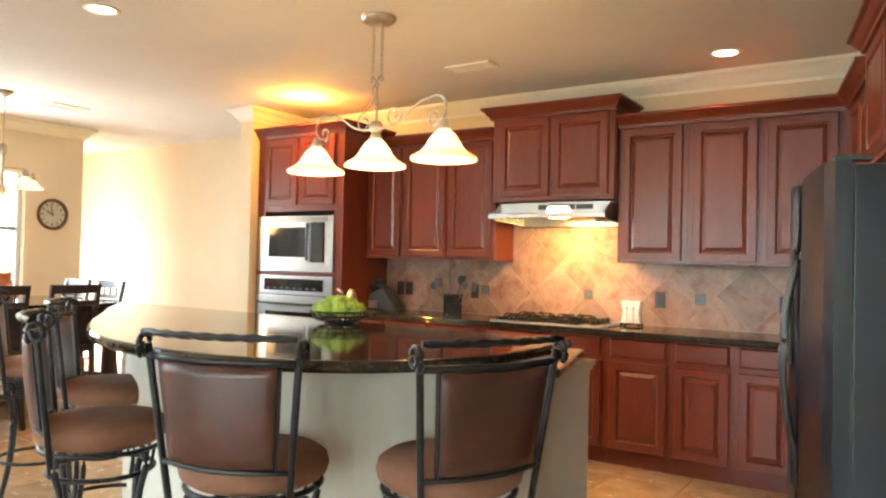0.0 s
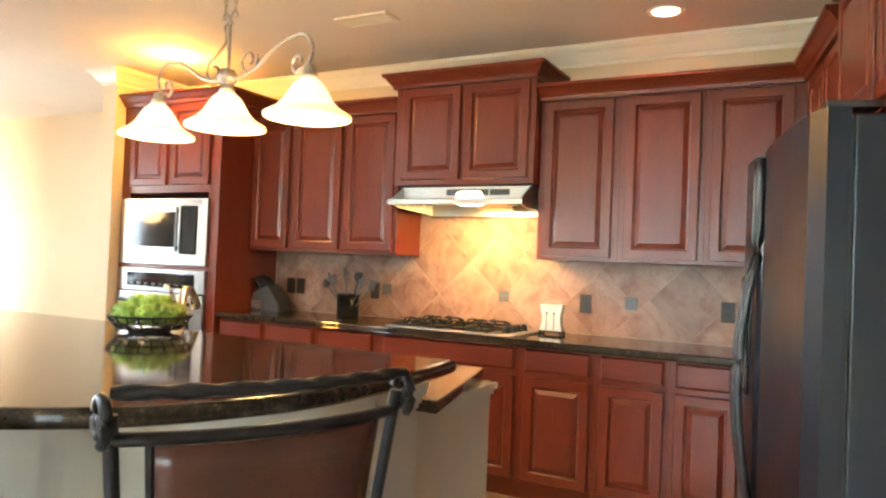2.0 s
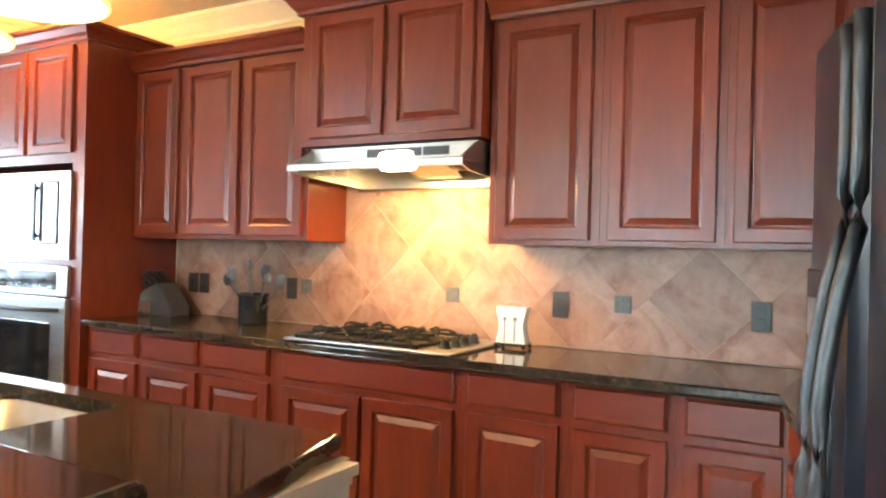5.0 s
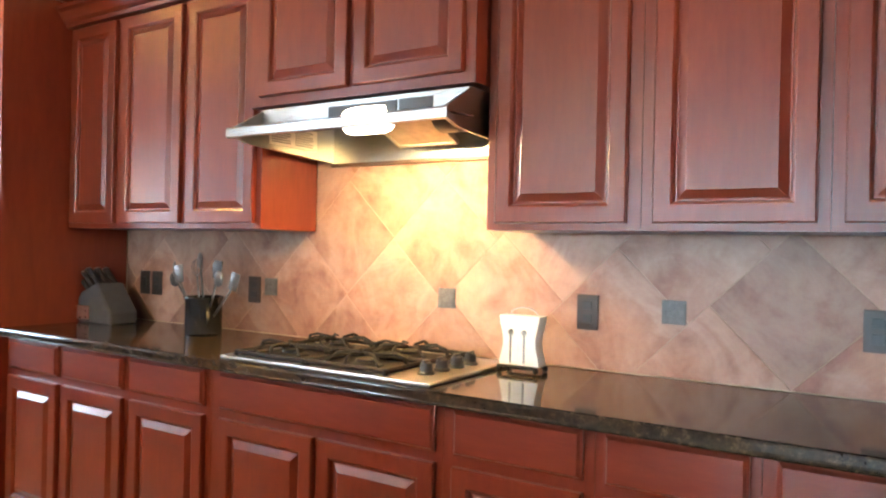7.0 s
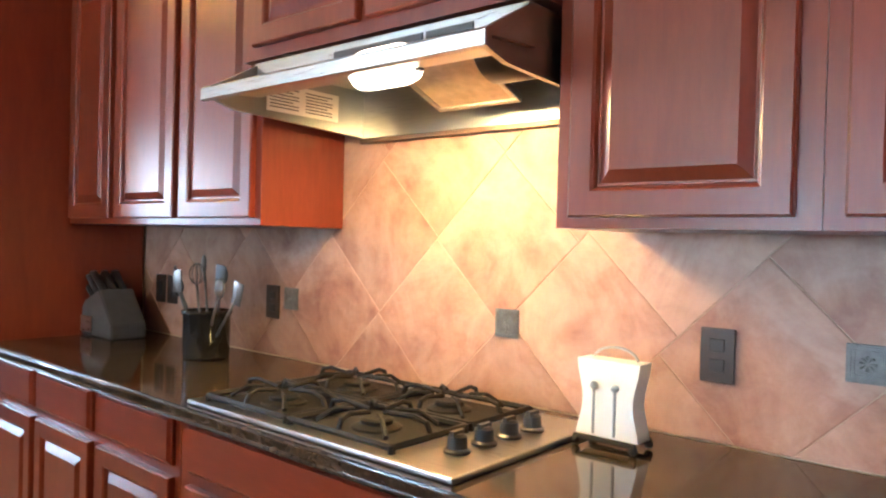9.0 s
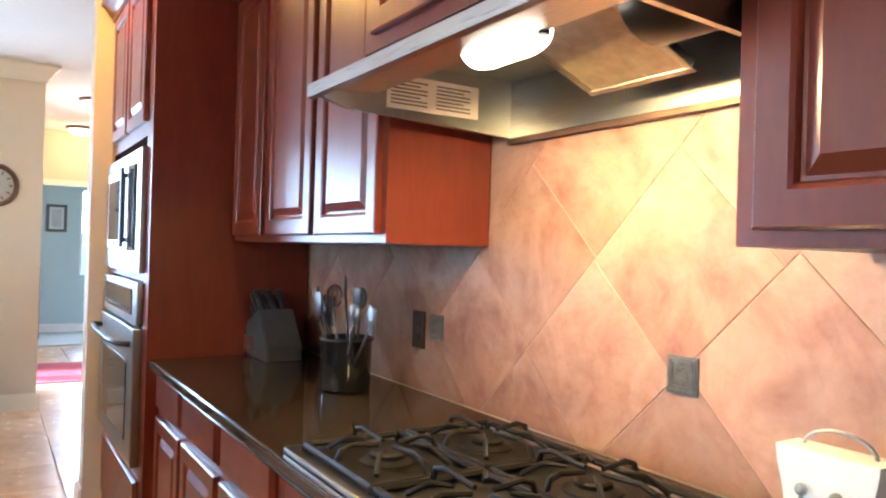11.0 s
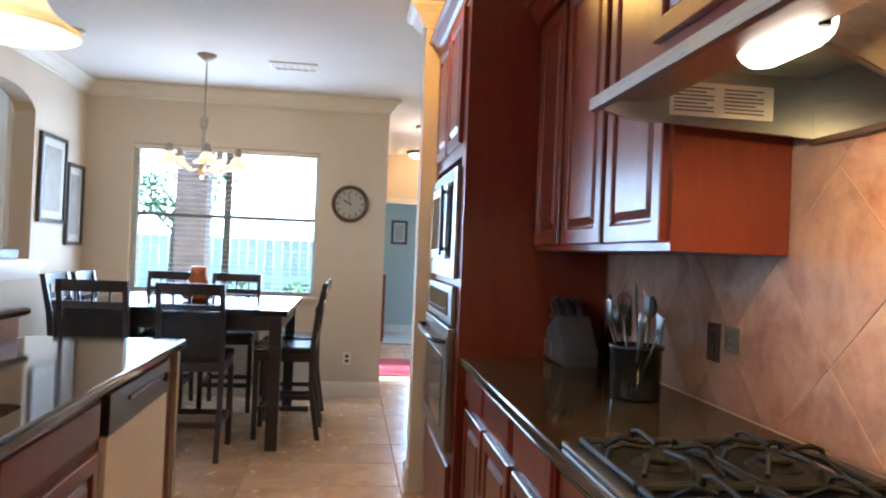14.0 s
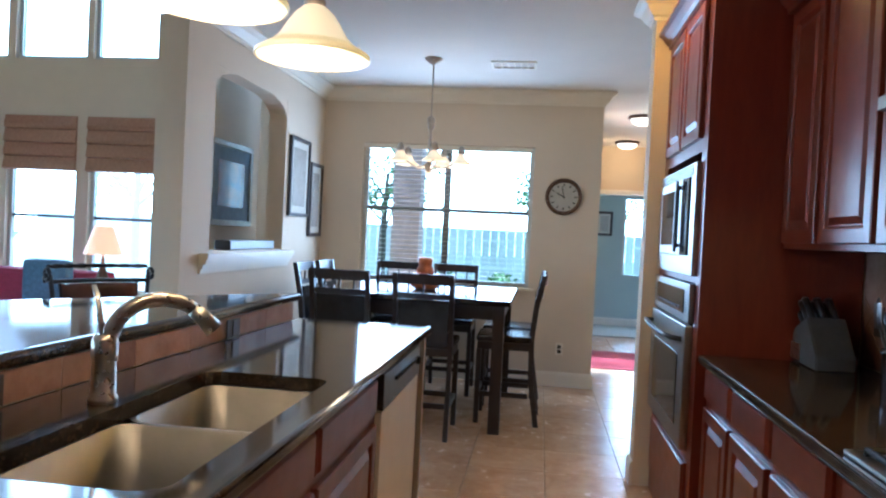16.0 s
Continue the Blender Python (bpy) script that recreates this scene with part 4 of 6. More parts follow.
pend = thing("pendant_lamp", (-1.30, 2.885, CEIL), "wrought metal island pendant lamp with three lit bell shades", "pendant lamp", rz=-8)
Z0 = 2.015 - CEIL
part("canopy", lathe(bmesh.new(), [(0.10, 0.0), (0.10, -0.012), (0.085, -0.03), (0.03, -0.035)], 24), LAMP_METAL, pend, smooth=True)
for sx in (-0.035, 0.035):
    bm = bmesh.new()
    n = 11
    z1, z0 = -0.035, Z0 + 0.36
    for i in range(n):
        za, zb = z1 + (z0 - z1) * i / n, z1 + (z0 - z1) * (i + 1.25) / n
        m = (za + zb) / 2
        h = abs(zb - za) / 2
        pts = [((0.008 * math.sin(a) if i % 2 else 0), (0 if i % 2 else 0.008 * math.sin(a)), m + h * math.cos(a)) for a in [2 * math.pi * j / 8 for j in range(9)]]
        tube(bm, [(sx + p[0], p[1], p[2]) for p in pts], 0.0028, 5)
    part("chain", bm, LAMP_METAL, pend)
part("stem", tube(bmesh.new(), [(0, 0, Z0 + 0.33), (0, 0, Z0 + 0.08)], 0.008, 8), LAMP_METAL, pend, smooth=True)
part("hub", lathe(bmesh.new(), [(0.012, 0.13), (0.03, 0.125), (0.042, 0.10), (0.040, 0.075), (0.022, 0.06), (0.012, 0.05)], 18, (0, 0, Z0)), LAMP_METAL, pend, smooth=True)
part("top_scroll", tube(bmesh.new(), scroll(-0.035, Z0 + 0.36, 0.012, 0.034, 200, -90) + [(-0.02, 0, Z0 + 0.25), (-0.10, 0, Z0 + 0.19)] + scroll(-0.10, Z0 + 0.13, 0.06, 0.02, 95, 470), 0.006, 7), LAMP_METAL, pend, smooth=True)
part("top_scroll", tube(bmesh.new(), [(-p[0], p[1], p[2]) for p in scroll(-0.035, Z0 + 0.36, 0.012, 0.034, 200, -60)], 0.006, 7), LAMP_METAL, pend, smooth=True)
part("side_scroll", tube(bmesh.new(), scroll(0.14, Z0 + 0.15, 0.065, 0.02, 20, -420), 0.006, 7), LAMP_METAL, pend, smooth=True)
for s in (-1, 1):
    arm = [(0, 0, Z0 + 0.085), (0.10, 0, Z0 + 0.085), (0.19, 0, Z0 + 0.11), (0.27, 0, Z0 + 0.16), (0.36, 0, Z0 + 0.205)] + scroll(0.46, Z0 + 0.13, 0.09, 0.06, 120, -90, 12) + scroll(0.455, Z0 + 0.10, 0.045, 0.015, -100, -380, 14)
    part("arm", tube(bmesh.new(), [(s * x, y, z) for x, y, z in arm], 0.007, 8), LAMP_METAL, pend, smooth=True)
for sx in (-0.545, 0.0, 0.535):
    bell_shade(pend, sx * (0.97 if sx else 1), 0, Z0 + 0.03)
for sx, sy in ((-1.82, 2.955), (-1.30, 2.885), (-0.78, 2.81)):
    lamp("pendant_bulb", "POINT", (sx, sy, 1.96), PEND_W, WARM, 0.05)

# ---- recessed lights, vents, detectors ----
for x, y in ((0.25, 4.52), (-3.10, 4.17), (-2.60, 2.00)):
    c = thing("recessed_light", (x, y, CEIL), "round recessed ceiling light with a white trim, lit", "ceiling light", "recessed ceiling lights")
    part("trim_ring", lathe(bmesh.new(), [(0.10, 0.0), (0.098, -0.006), (0.082, -0.008), (0.078, -0.002)], 28), TRIM, c, smooth=True)
    part("lens", lathe(bmesh.new(), [(0.077, -0.001), (0.06, -0.006), (0.01, -0.008)], 24), CAN_GLOW, c, "glowing lens", True)
    if x > -2.9:
        lamp("can_bulb", "SPOT", (x, y, CEIL - 0.03), CAN_W, WARM, 0.06, (x, y, 0))
    else:
        lamp("can_bulb", "POINT", (x, y, CEIL - 0.10), CAN_W * 0.9, (1.0, 0.48, 0.07), 0.05)


def ceiling_vent(x, y, w, d, rz=0.0):
    v = thing("ceiling_vent", (x, y, CEIL), "white metal air vent with louvres on the ceiling", "air vent", rz=rz)
    part("frame", boxes((-w / 2, w / 2, -d / 2, -d / 2 + 0.02, -0.012, 0), (-w / 2, w / 2, d / 2 - 0.02, d / 2, -0.012, 0), (-w / 2, -w / 2 + 0.02, -d / 2 + 0.02, d / 2 - 0.02, -0.012, 0), (w / 2 - 0.02, w / 2, -d / 2 + 0.02, d / 2 - 0.02, -0.012, 0)), TRIM, v)
    n = 6
    for i in range(n):
        y0 = -d / 2 + 0.025 + (d - 0.05) * i / n
        bm = boxes((-w / 2 + 0.02, w / 2 - 0.02, y0, y0 + 0.012, -0.011, -0.008))
        part("slat", bm, TRIM, v)


ceiling_vent(-1.36, 4.02, 0.36, 0.16)
ceiling_vent(-5.45, 3.40, 0.22, 0.36)
sd = thing("smoke_detector", (-4.9, 2.0, CEIL), "round white smoke detector on the ceiling", "smoke detector")
part("body", lathe(bmesh.new(), [(0.065, 0.0), (0.065, -0.02), (0.045, -0.035), (0.01, -0.036)], 20), TRIM, sd, smooth=True)

for x, y in ((-7.70, 4.71), (-9.72, 4.77)):
    dl = thing("ceiling_lamp", (x, y, CEIL), "flush dome ceiling lamp with a bronze rim, lit", "ceiling lamp", "hall ceiling lamps")
    part("rim", lathe(bmesh.new(), [(0.16, 0.0), (0.165, -0.02), (0.14, -0.035), (0.13, -0.03)], 24), BRONZE, dl, smooth=True)
    part("dome", lathe(bmesh.new(), [(0.135, -0.03), (0.12, -0.065), (0.07, -0.09), (0.01, -0.098)], 24), DOME_GLOW, dl, "glowing glass dome", True)
    lamp("hall_bulb", "POINT", (x, y, CEIL - 0.16), HALL_W, WARM, 0.08)

# ---- bar stools ----
def bar_stool(loc, rz):
    """A stool whose back lies towards its own -y."""
    s = thing("bar_stool", (*loc, 0), "black iron bar stool with tan suede seat and brown leather back", "bar stool", "bar stools", rz=rz)
    zs = 0.70
    part("seat", lathe(bmesh.new(), [(0.01, 0.0), (0.19, 0.0), (0.215, 0.02), (0.222, 0.045), (0.215, 0.07), (0.19, 0.088), (0.12, 0.098), (0.01, 0.1)], 36, (0, 0, zs)), SUEDE, s, "tan suede cushion", True)
    bm = bmesh.new()
    for r, z in ((0.20, zs - 0.012), (0.175, zs - 0.10)):
        tube(bm, [(r * math.cos(a), r * math.sin(a), z) for a in [2 * math.pi * i / 28 for i in range(29)]], 0.009, 6)
    part("seat_ring", bm, STOOL_IRON, s, smooth=True)
    part("swivel", lathe(bmesh.new(), [(0.07, -0.06), (0.07, -0.02), (0.10, -0.012), (0.10, -0.002)], 20, (0, 0, zs)), STOOL_IRON, s)
    for k in range(4):
        a = radians(45 + 90 * k)
        prof = [(0.185, zs - 0.02), (0.20, zs - 0.07), (0.175, zs - 0.16), (0.165, 0.40), (0.185, 0.22), (0.225, 0.06), (0.245, 0.008)]
        part("leg", tube(bmesh.new(), [(r * math.cos(a), r * math.sin(a), z) for r, z in smooth_outline(prof, 4)], 0.012, 8), STOOL_IRON, s, smooth=True)
    for k in range(12):
        a = radians(30 * k)
        if k % 3:
            part("cage_bar", tube(bmesh.new(), [(0.18 * math.cos(a), 0.18 * math.sin(a), zs - 0.10), (0.195 * math.cos(a), 0.195 * math.sin(a), zs - 0.012)], 0.006, 6), STOOL_IRON, s)
    part("foot_ring", tube(bmesh.new(), [(0.19 * math.cos(a), 0.19 * math.sin(a), 0.24) for a in [2 * math.pi * i / 28 for i in range(29)]], 0.010, 7), STOOL_IRON, s, smooth=True)

    def back(u, z):
        """A point of the back: u across from -1 to 1."""
        x = u * (0.195 + 0.045 * (z - zs) / 0.46)
        y = -0.205 - 0.05 * (z - zs) / 0.46 + 0.05 * u * u
        return Vector((x, y, z))
    for u in (-1, 1):
        pts = [back(u, zs + 0.46 * i / 12 - 0.04) for i in range(13)]
        part("back_post", tube(bmesh.new(), pts, 0.011, 8), STOOL_IRON, s, smooth=True)
        c = back(u, 1.115)
        sc = [c + Vector((u * 0.012, -0.03 * math.cos(radians(t)) * (1 - t / 700), 0.035 * math.sin(radians(t)) * (1 - t / 700))) for t in range(-60, 400, 24)]
        part("scroll", tube(bmesh.new(), sc, 0.009, 7), STOOL_IRON, s, smooth=True)
    top = [back(-1 + 2 * i / 90, 1.155) + Vector((0, -0.012, 0)) for i in range(91)]
    part("rope_rail", tube(bmesh.new(), top, 0.0105, 12, None, True), STOOL_IRON, s, "twisted rope rail")
    part("back_rail", tube(bmesh.new(), [back(-1 + 2 * i / 16, 1.085) for i in range(17)], 0.011, 8), STOOL_IRON, s, smooth=True)
    part("back_rail", tube(bmesh.new(), [back(-0.98 + 1.96 * i / 16, 0.775) for i in range(17)], 0.009, 8), STOOL_IRON, s, smooth=True)
    for u in (-0.8, 0.8):
        part("inner_post", tube(bmesh.new(), [back(u, 0.775), back(u, 0.93), back(u, 1.085)], 0.007, 6), STOOL_IRON, s)
    bm = bmesh.new()
    n, m = 14, 9
    front = [[bm.verts.new(back(-0.78 + 1.56 * i / n, 0.788 + 0.285 * j / m) + Vector((0, 0.018 + 0.010 * math.sin(math.pi * i / n) * math.sin(math.pi * j / m), 0))) for j in range(m + 1)] for i in range(n + 1)]
    rear = [[bm.verts.new(back(-0.78 + 1.56 * i / n, 0.788 + 0.285 * j / m) - Vector((0, 0.012 + 0.008 * math.sin(math.pi * i / n) * math.sin(math.pi * j / m), 0))) for j in range(m + 1)] for i in range(n + 1)]
    for i in range(n):
        for j in range(m):
            bm.faces.new((front[i][j], front[i + 1][j], front[i + 1][j + 1], front[i][j + 1]))
            bm.faces.new((rear[i][j], rear[i][j + 1], rear[i + 1][j + 1], rear[i + 1][j]))
    for i in range(n):
        bm.faces.new((front[i][0], rear[i][0], rear[i + 1][0], front[i + 1][0]))
        bm.faces.new((front[i][m], front[i + 1][m], rear[i + 1][m], rear[i][m]))
    for j in range(m):
        bm.faces.new((front[0][j], front[0][j + 1], rear[0][j + 1], rear[0][j]))
        bm.faces.new((front[n][j], rear[n][j], rear[n][j + 1], front[n][j + 1]))
    bmesh.ops.recalc_face_normals(bm, faces=bm.faces)
    part("back_pad", bm, LEATHER, s, "dark brown leather pad", True)
    for ob in s.children:
        ob.data.transform(Matrix.Diagonal((1, 1, 0.98, 1)))
    return s


st = bar_stool((-0.38, 1.19), 18)
copy_thing(st, pose(0.12, 1.50, 0, 0, 0, 66))
copy_thing(st, pose(-1.14, 1.17, 0, 0, 0, -32))
copy_thing(st, pose(-1.80, 1.62, 0, 0, 0, -38))
copy_thing(st, pose(-2.75, 1.80, 0, 0, 0, -30))

# ---- fruit bowl ----
GREEN = simple("green_artichoke", (0.30, 0.42, 0.06), 0.5, 0, 0.4, 25, 0.4, 120)
BOWL = simple("dark_wire", (0.03, 0.022, 0.018), 0.4, 0.5, 0.2, 40)
fb = thing("fruit_bowl", (-1.05, 2.32, BAR_Z), "dark wire bowl of green artichokes on the granite bar", "bowl")
bm = bmesh.new()
for r, z in ((0.08, 0.006), (0.12, 0.02), (0.145, 0.045), (0.16, 0.07)):
    tube(bm, [(r * math.cos(a), r * math.sin(a), z) for a in [2 * math.pi * i / 28 for i in range(29)]], 0.0045, 5)
for k in range(20):
    a = 2 * math.pi * k / 20
    tube(bm, [(r * math.cos(a), r * math.sin(a), z) for r, z in ((0.05, 0.006), (0.12, 0.02), (0.145, 0.045), (0.16, 0.07))], 0.003, 5)
lathe(bm, [(0.08, 0.0), (0.08, 0.006)], 24)
part("basket", bm, BOWL, fb)


def artichoke(parent, c, r, rng):
    bm = bmesh.new()
    ax = Vector((rng.uniform(-0.6, 0.6), rng.uniform(-0.6, 0.6), 1)).normalized()
    q = Vector((0, 0, 1)).rotation_difference(ax)
    for ring, (el, nn) in enumerate(((-20, 7), (5, 8), (28, 7), (50, 6), (72, 4))):
        for k in range(nn):
            a = 2 * math.pi * (k + 0.5 * (ring % 2)) / nn
            e = radians(el)
            d = Vector((math.cos(a) * math.cos(e), math.sin(a) * math.cos(e), math.sin(e)))
            t = Vector((-math.sin(a), math.cos(a), 0))
            up = t.cross(d) * -1
            w = r * 0.52
            p = [d * r * 0.72 - up * w * 0.2, d * r * 0.93 + t * w * 0.62 + up * w * 0.25, d * r * 1.04 + up * w * 1.15, d * r * 0.93 - t * w * 0.62 + up * w * 0.25, d * r * 1.06 + up * w * 0.3]
            v = [bm.verts.new(c + q @ x) for x in p]
            for f in ((0, 1, 4), (1, 2, 4), (2, 3, 4), (3, 0, 4)):
                bm.faces.new([v[i] for i in f])
    bmesh.ops.create_icosphere(bm, subdivisions=2, radius=r * 0.82, matrix=Matrix.Translation(c))
    part("artichoke", bm, GREEN, parent)


rng = random.Random(4)
for k in range(8):
    a = 2 * math.pi * k / 8
    artichoke(fb, Vector((0.102 * math.cos(a), 0.102 * math.sin(a), 0.075)), 0.045, rng)
for k in range(4):
    a = 2 * math.pi * (k + 0.5) / 4
    artichoke(fb, Vector((0.045 * math.cos(a), 0.045 * math.sin(a), 0.108)), 0.045, rng)

for ob in fb.children:
    ob.data.transform(Matrix.Diagonal((0.88, 0.88, 0.85, 1)))

# ---- things on the wall counter ----
CZ = 0.917
UTENSIL_STEEL = simple("worn_utensil_steel", (0.13, 0.12, 0.11), 0.30, 0.9, 0.15, 30)
crock = thing("utensil_crock", (-1.95, 4.78, CZ), "glossy black crock filled with steel and black cooking utensils", "utensil crock")
part("crock", lathe(bmesh.new(), [(0.085, 0.0), (0.088, 0.01), (0.09, 0.175), (0.096, 0.18), (0.096, 0.192), (0.086, 0.192), (0.082, 0.05), (0.01, 0.045)], 30), BLACK_GLASS, crock, smooth=True)
rng = random.Random(2)
for i, (dx, dy, lean, kind, h) in enumerate(((-0.05, -0.02, -0.10, "spoon", 0.35), (-0.03, -0.05, -0.055, "slotted", 0.30), (-0.01, 0.03, -0.03, "ladle", 0.40), (0.02, -0.04, 0.0, "whisk", 0.32),
                                             (0.04, 0.0, 0.06, "spatula_b", 0.33), (0.05, -0.03, 0.09, "spoon", 0.31), (0.03, 0.04, 0.03, "spoon_b", 0.36), (-0.06, 0.02, -0.13, "spoon_b", 0.29), (0.065, -0.01, 0.14, "slotted", 0.27))):
    top = Vector((dx + lean * 1.25, dy - 0.02, h * 0.93))
    base = Vector((dx * 0.6, dy * 0.6, 0.05))
    mat = BLACK_PLASTIC if kind.endswith("_b") else UTENSIL_STEEL
    bm = bmesh.new()
    tube(bm, [base, top], 0.005, 6)
    if kind in ("spoon", "spoon_b", "ladle"):
        bmesh.ops.create_uvsphere(bm, u_segments=12, v_segments=8, radius=0.032, matrix=Matrix.Translation(top) @ Matrix.Rotation(0.6 * (i - 4) / 4, 4, "Z") @ Matrix.Diagonal((0.9, 0.25, 1.25, 1)))
    elif kind == "whisk":
        for k in range(5):
            a = math.pi * k / 5
            tube(bm, [top + Vector((0.028 * math.cos(a) * math.sin(t), 0.028 * math.sin(a) * math.sin(t), 0.05 * (1 - math.cos(t)) / 1.2)) for t in [2 * math.pi * j / 12 for j in range(13)]], 0.0016, 4)
    else:
        m = Matrix.Translation(top) @ Matrix.Rotation(lean * 2, 4, "Y")
        b2 = boxes((-0.03, 0.03, -0.002, 0.002, -0.02, 0.07), bevel=0.0015)
        b2.transform(m)
        me = bpy.data.meshes.new("tmp")
        b2.to_mesh(me)
        bm.from_mesh(me)
        bpy.data.meshes.remove(me)
    part("cooking_utensil", bm, mat, crock, "black cooking utensil" if mat is BLACK_PLASTIC else "steel cooking utensil", True)

for ob in crock.children:
    ob.data.transform(Matrix.Diagonal((0.88, 0.88, 0.86, 1)))

kb = thing("knife_block", (-2.685, 4.80, CZ), "grey-brown slanted knife block with black-handled knives", "knife block")
KB = simple("knife_block_wood", (0.075, 0.072, 0.07), 0.5, 0, 0.15, 20)
bm = bmesh.new()
pts = [(-0.11, 0.0), (0.11, 0.0), (0.11, 0.06), (0.02, 0.21), (-0.075, 0.155), (-0.11, 0.10)]
a = [bm.verts.new((x, -0.055, z)) for x, z in pts]
b = [bm.verts.new((x, 0.055, z)) for x, z in pts]
bm.faces.new(a)
bm.faces.new(b[::-1])
for i in range(6):
    bm.faces.new((a[i], a[(i + 1) % 6], b[(i + 1) % 6], b[i]))
bmesh.ops.recalc_face_normals(bm, faces=bm.faces)
bmesh.ops.bevel(bm, geom=bm.edges[:], offset=0.004, segments=2, affect="EDGES")
part("block", bm, KB, kb)
part("metal_plate", boxes((-0.105, -0.02, -0.059, -0.055, 0.015, 0.085)), NICKEL, kb, "plain metal plate")
for r in range(3):
    for c in range(3):
        o = Vector((-0.055 + 0.03 * r, -0.034 + 0.034 * c, 0.165 + 0.018 * r))
        dd = Vector((-0.66, 0, 0.75))
        k = part("knife", tube(bmesh.new(), [o, o + dd * 0.10], 0.010, 7, 0.012), BLACK_PLASTIC, kb, "black-handled knife", True)
        part("knife_end", tube(bmesh.new(), [o + dd * 0.10, o + dd * 0.107], 0.012, 7), STEEL, k)

for ob in kb.children_recursive:
    ob.data.transform(Matrix.Diagonal((1.3, 1.3, 0.92, 1)))

nh = thing("napkin_holder", (-0.43, 4.81, CZ), "white curved ceramic holder with metal pegs and dark feet", "napkin holder")
bm = bmesh.new()
n = 12
rows = []
for i in range(n + 1):
    t = i / n
    w = 0.064 + 0.007 * math.cos(2 * math.pi * t * 0.95 + 0.3)
    rows.append((w, 0.022 + 0.16 * t))
fr_ = [[bm.verts.new((s * w, y, z)) for s in (-1, 1)] for w, z in rows for y in (-0.035,)]
bk_ = [[bm.verts.new((s * w, y, z)) for s in (-1, 1)] for w, z in rows for y in (0.02,)]
for i in range(n):
    bm.faces.new((fr_[i][0], fr_[i][1], fr_[i + 1][1], fr_[i + 1][0]))
    bm.faces.new((bk_[i][1], bk_[i][0], bk_[i + 1][0], bk_[i + 1][1]))
    bm.faces.new((fr_[i][1], bk_[i][1], bk_[i + 1][1], fr_[i + 1][1]))
    bm.faces.new((bk_[i][0], fr_[i][0], fr_[i + 1][0], bk_[i + 1][0]))
bm.faces.new((fr_[0][1], fr_[0][0], bk_[0][0], bk_[0][1]))
bm.faces.new((fr_[n][0], fr_[n][1], bk_[n][1], bk_[n][0]))
bmesh.ops.recalc_face_normals(bm, faces=bm.faces)
part("body", bm, WHITE_CER, nh)
part("handle", tube(bmesh.new(), [(0.05 * math.cos(radians(a)), 0.0, 0.18 + 0.028 * math.sin(radians(a))) for a in range(0, 181, 15)], 0.003, 6), STEEL, nh, smooth=True)
for s in (-0.026, 0.022):
    part("peg", tube(bmesh.new(), [(s, -0.045, 0.03), (s, -0.045, 0.128)], 0.003, 6), STEEL, nh)
    bm = bmesh.new()
    bmesh.ops.create_uvsphere(bm, u_segments=10, v_segments=8, radius=0.009, matrix=Matrix.Translation((s, -0.045, 0.13)))
    part("peg_knob", bm, STEEL, nh, smooth=True)
bm = bmesh.new()
tube(bm, [(-0.07, -0.045, 0.018), (0.07, -0.045, 0.018)], 0.006, 6)
tube(bm, [(-0.07, 0.03, 0.018), (0.07, 0.03, 0.018)], 0.006, 6)
for x in (-0.065, 0.065):
    for y in (-0.045, 0.03):
        bmesh.ops.create_uvsphere(bm, u_segments=8, v_segments=6, radius=0.010, matrix=Matrix.Translation((x, y, 0.010)))
part("stand", bm, CAST_IRON, nh)

# ---- dining set ----
TBX, TBY = -5.30, 2.80
TAB = simple("polished_dark_tabletop", (0.016, 0.011, 0.010), 0.09, 0, 0.2, 8)
tb = thing("dining_table", (TBX, TBY, 0), "dark counter-height square dining table with a polished top", "table")
part("tabletop", boxes((-0.70, 0.70, -0.70, 0.70, 0.89, 0.93), bevel=0.004), TAB, tb)
for sx in (-1, 1):
    for sy in (-1, 1):
        part("leg", boxes((sx * 0.62 - 0.04, sx * 0.62 + 0.04, sy * 0.62 - 0.04, sy * 0.62 + 0.04, 0, 0.889), bevel=0.004), ESPRESSO, tb)
for rw in ((-0.58, 0.58, -0.65, -0.63, 0.79, 0.889), (-0.58, 0.58, 0.63, 0.65, 0.79, 0.889), (-0.65, -0.63, -0.58, 0.58, 0.79, 0.889), (0.63, 0.65, -0.58, 0.58, 0.79, 0.889)):
    part("apron", boxes(rw), ESPRESSO, tb)
SEATPAD = simple("black_vinyl_seat", (0.018, 0.016, 0.018), 0.22, 0, 0.2, 12, 0.15, 150)


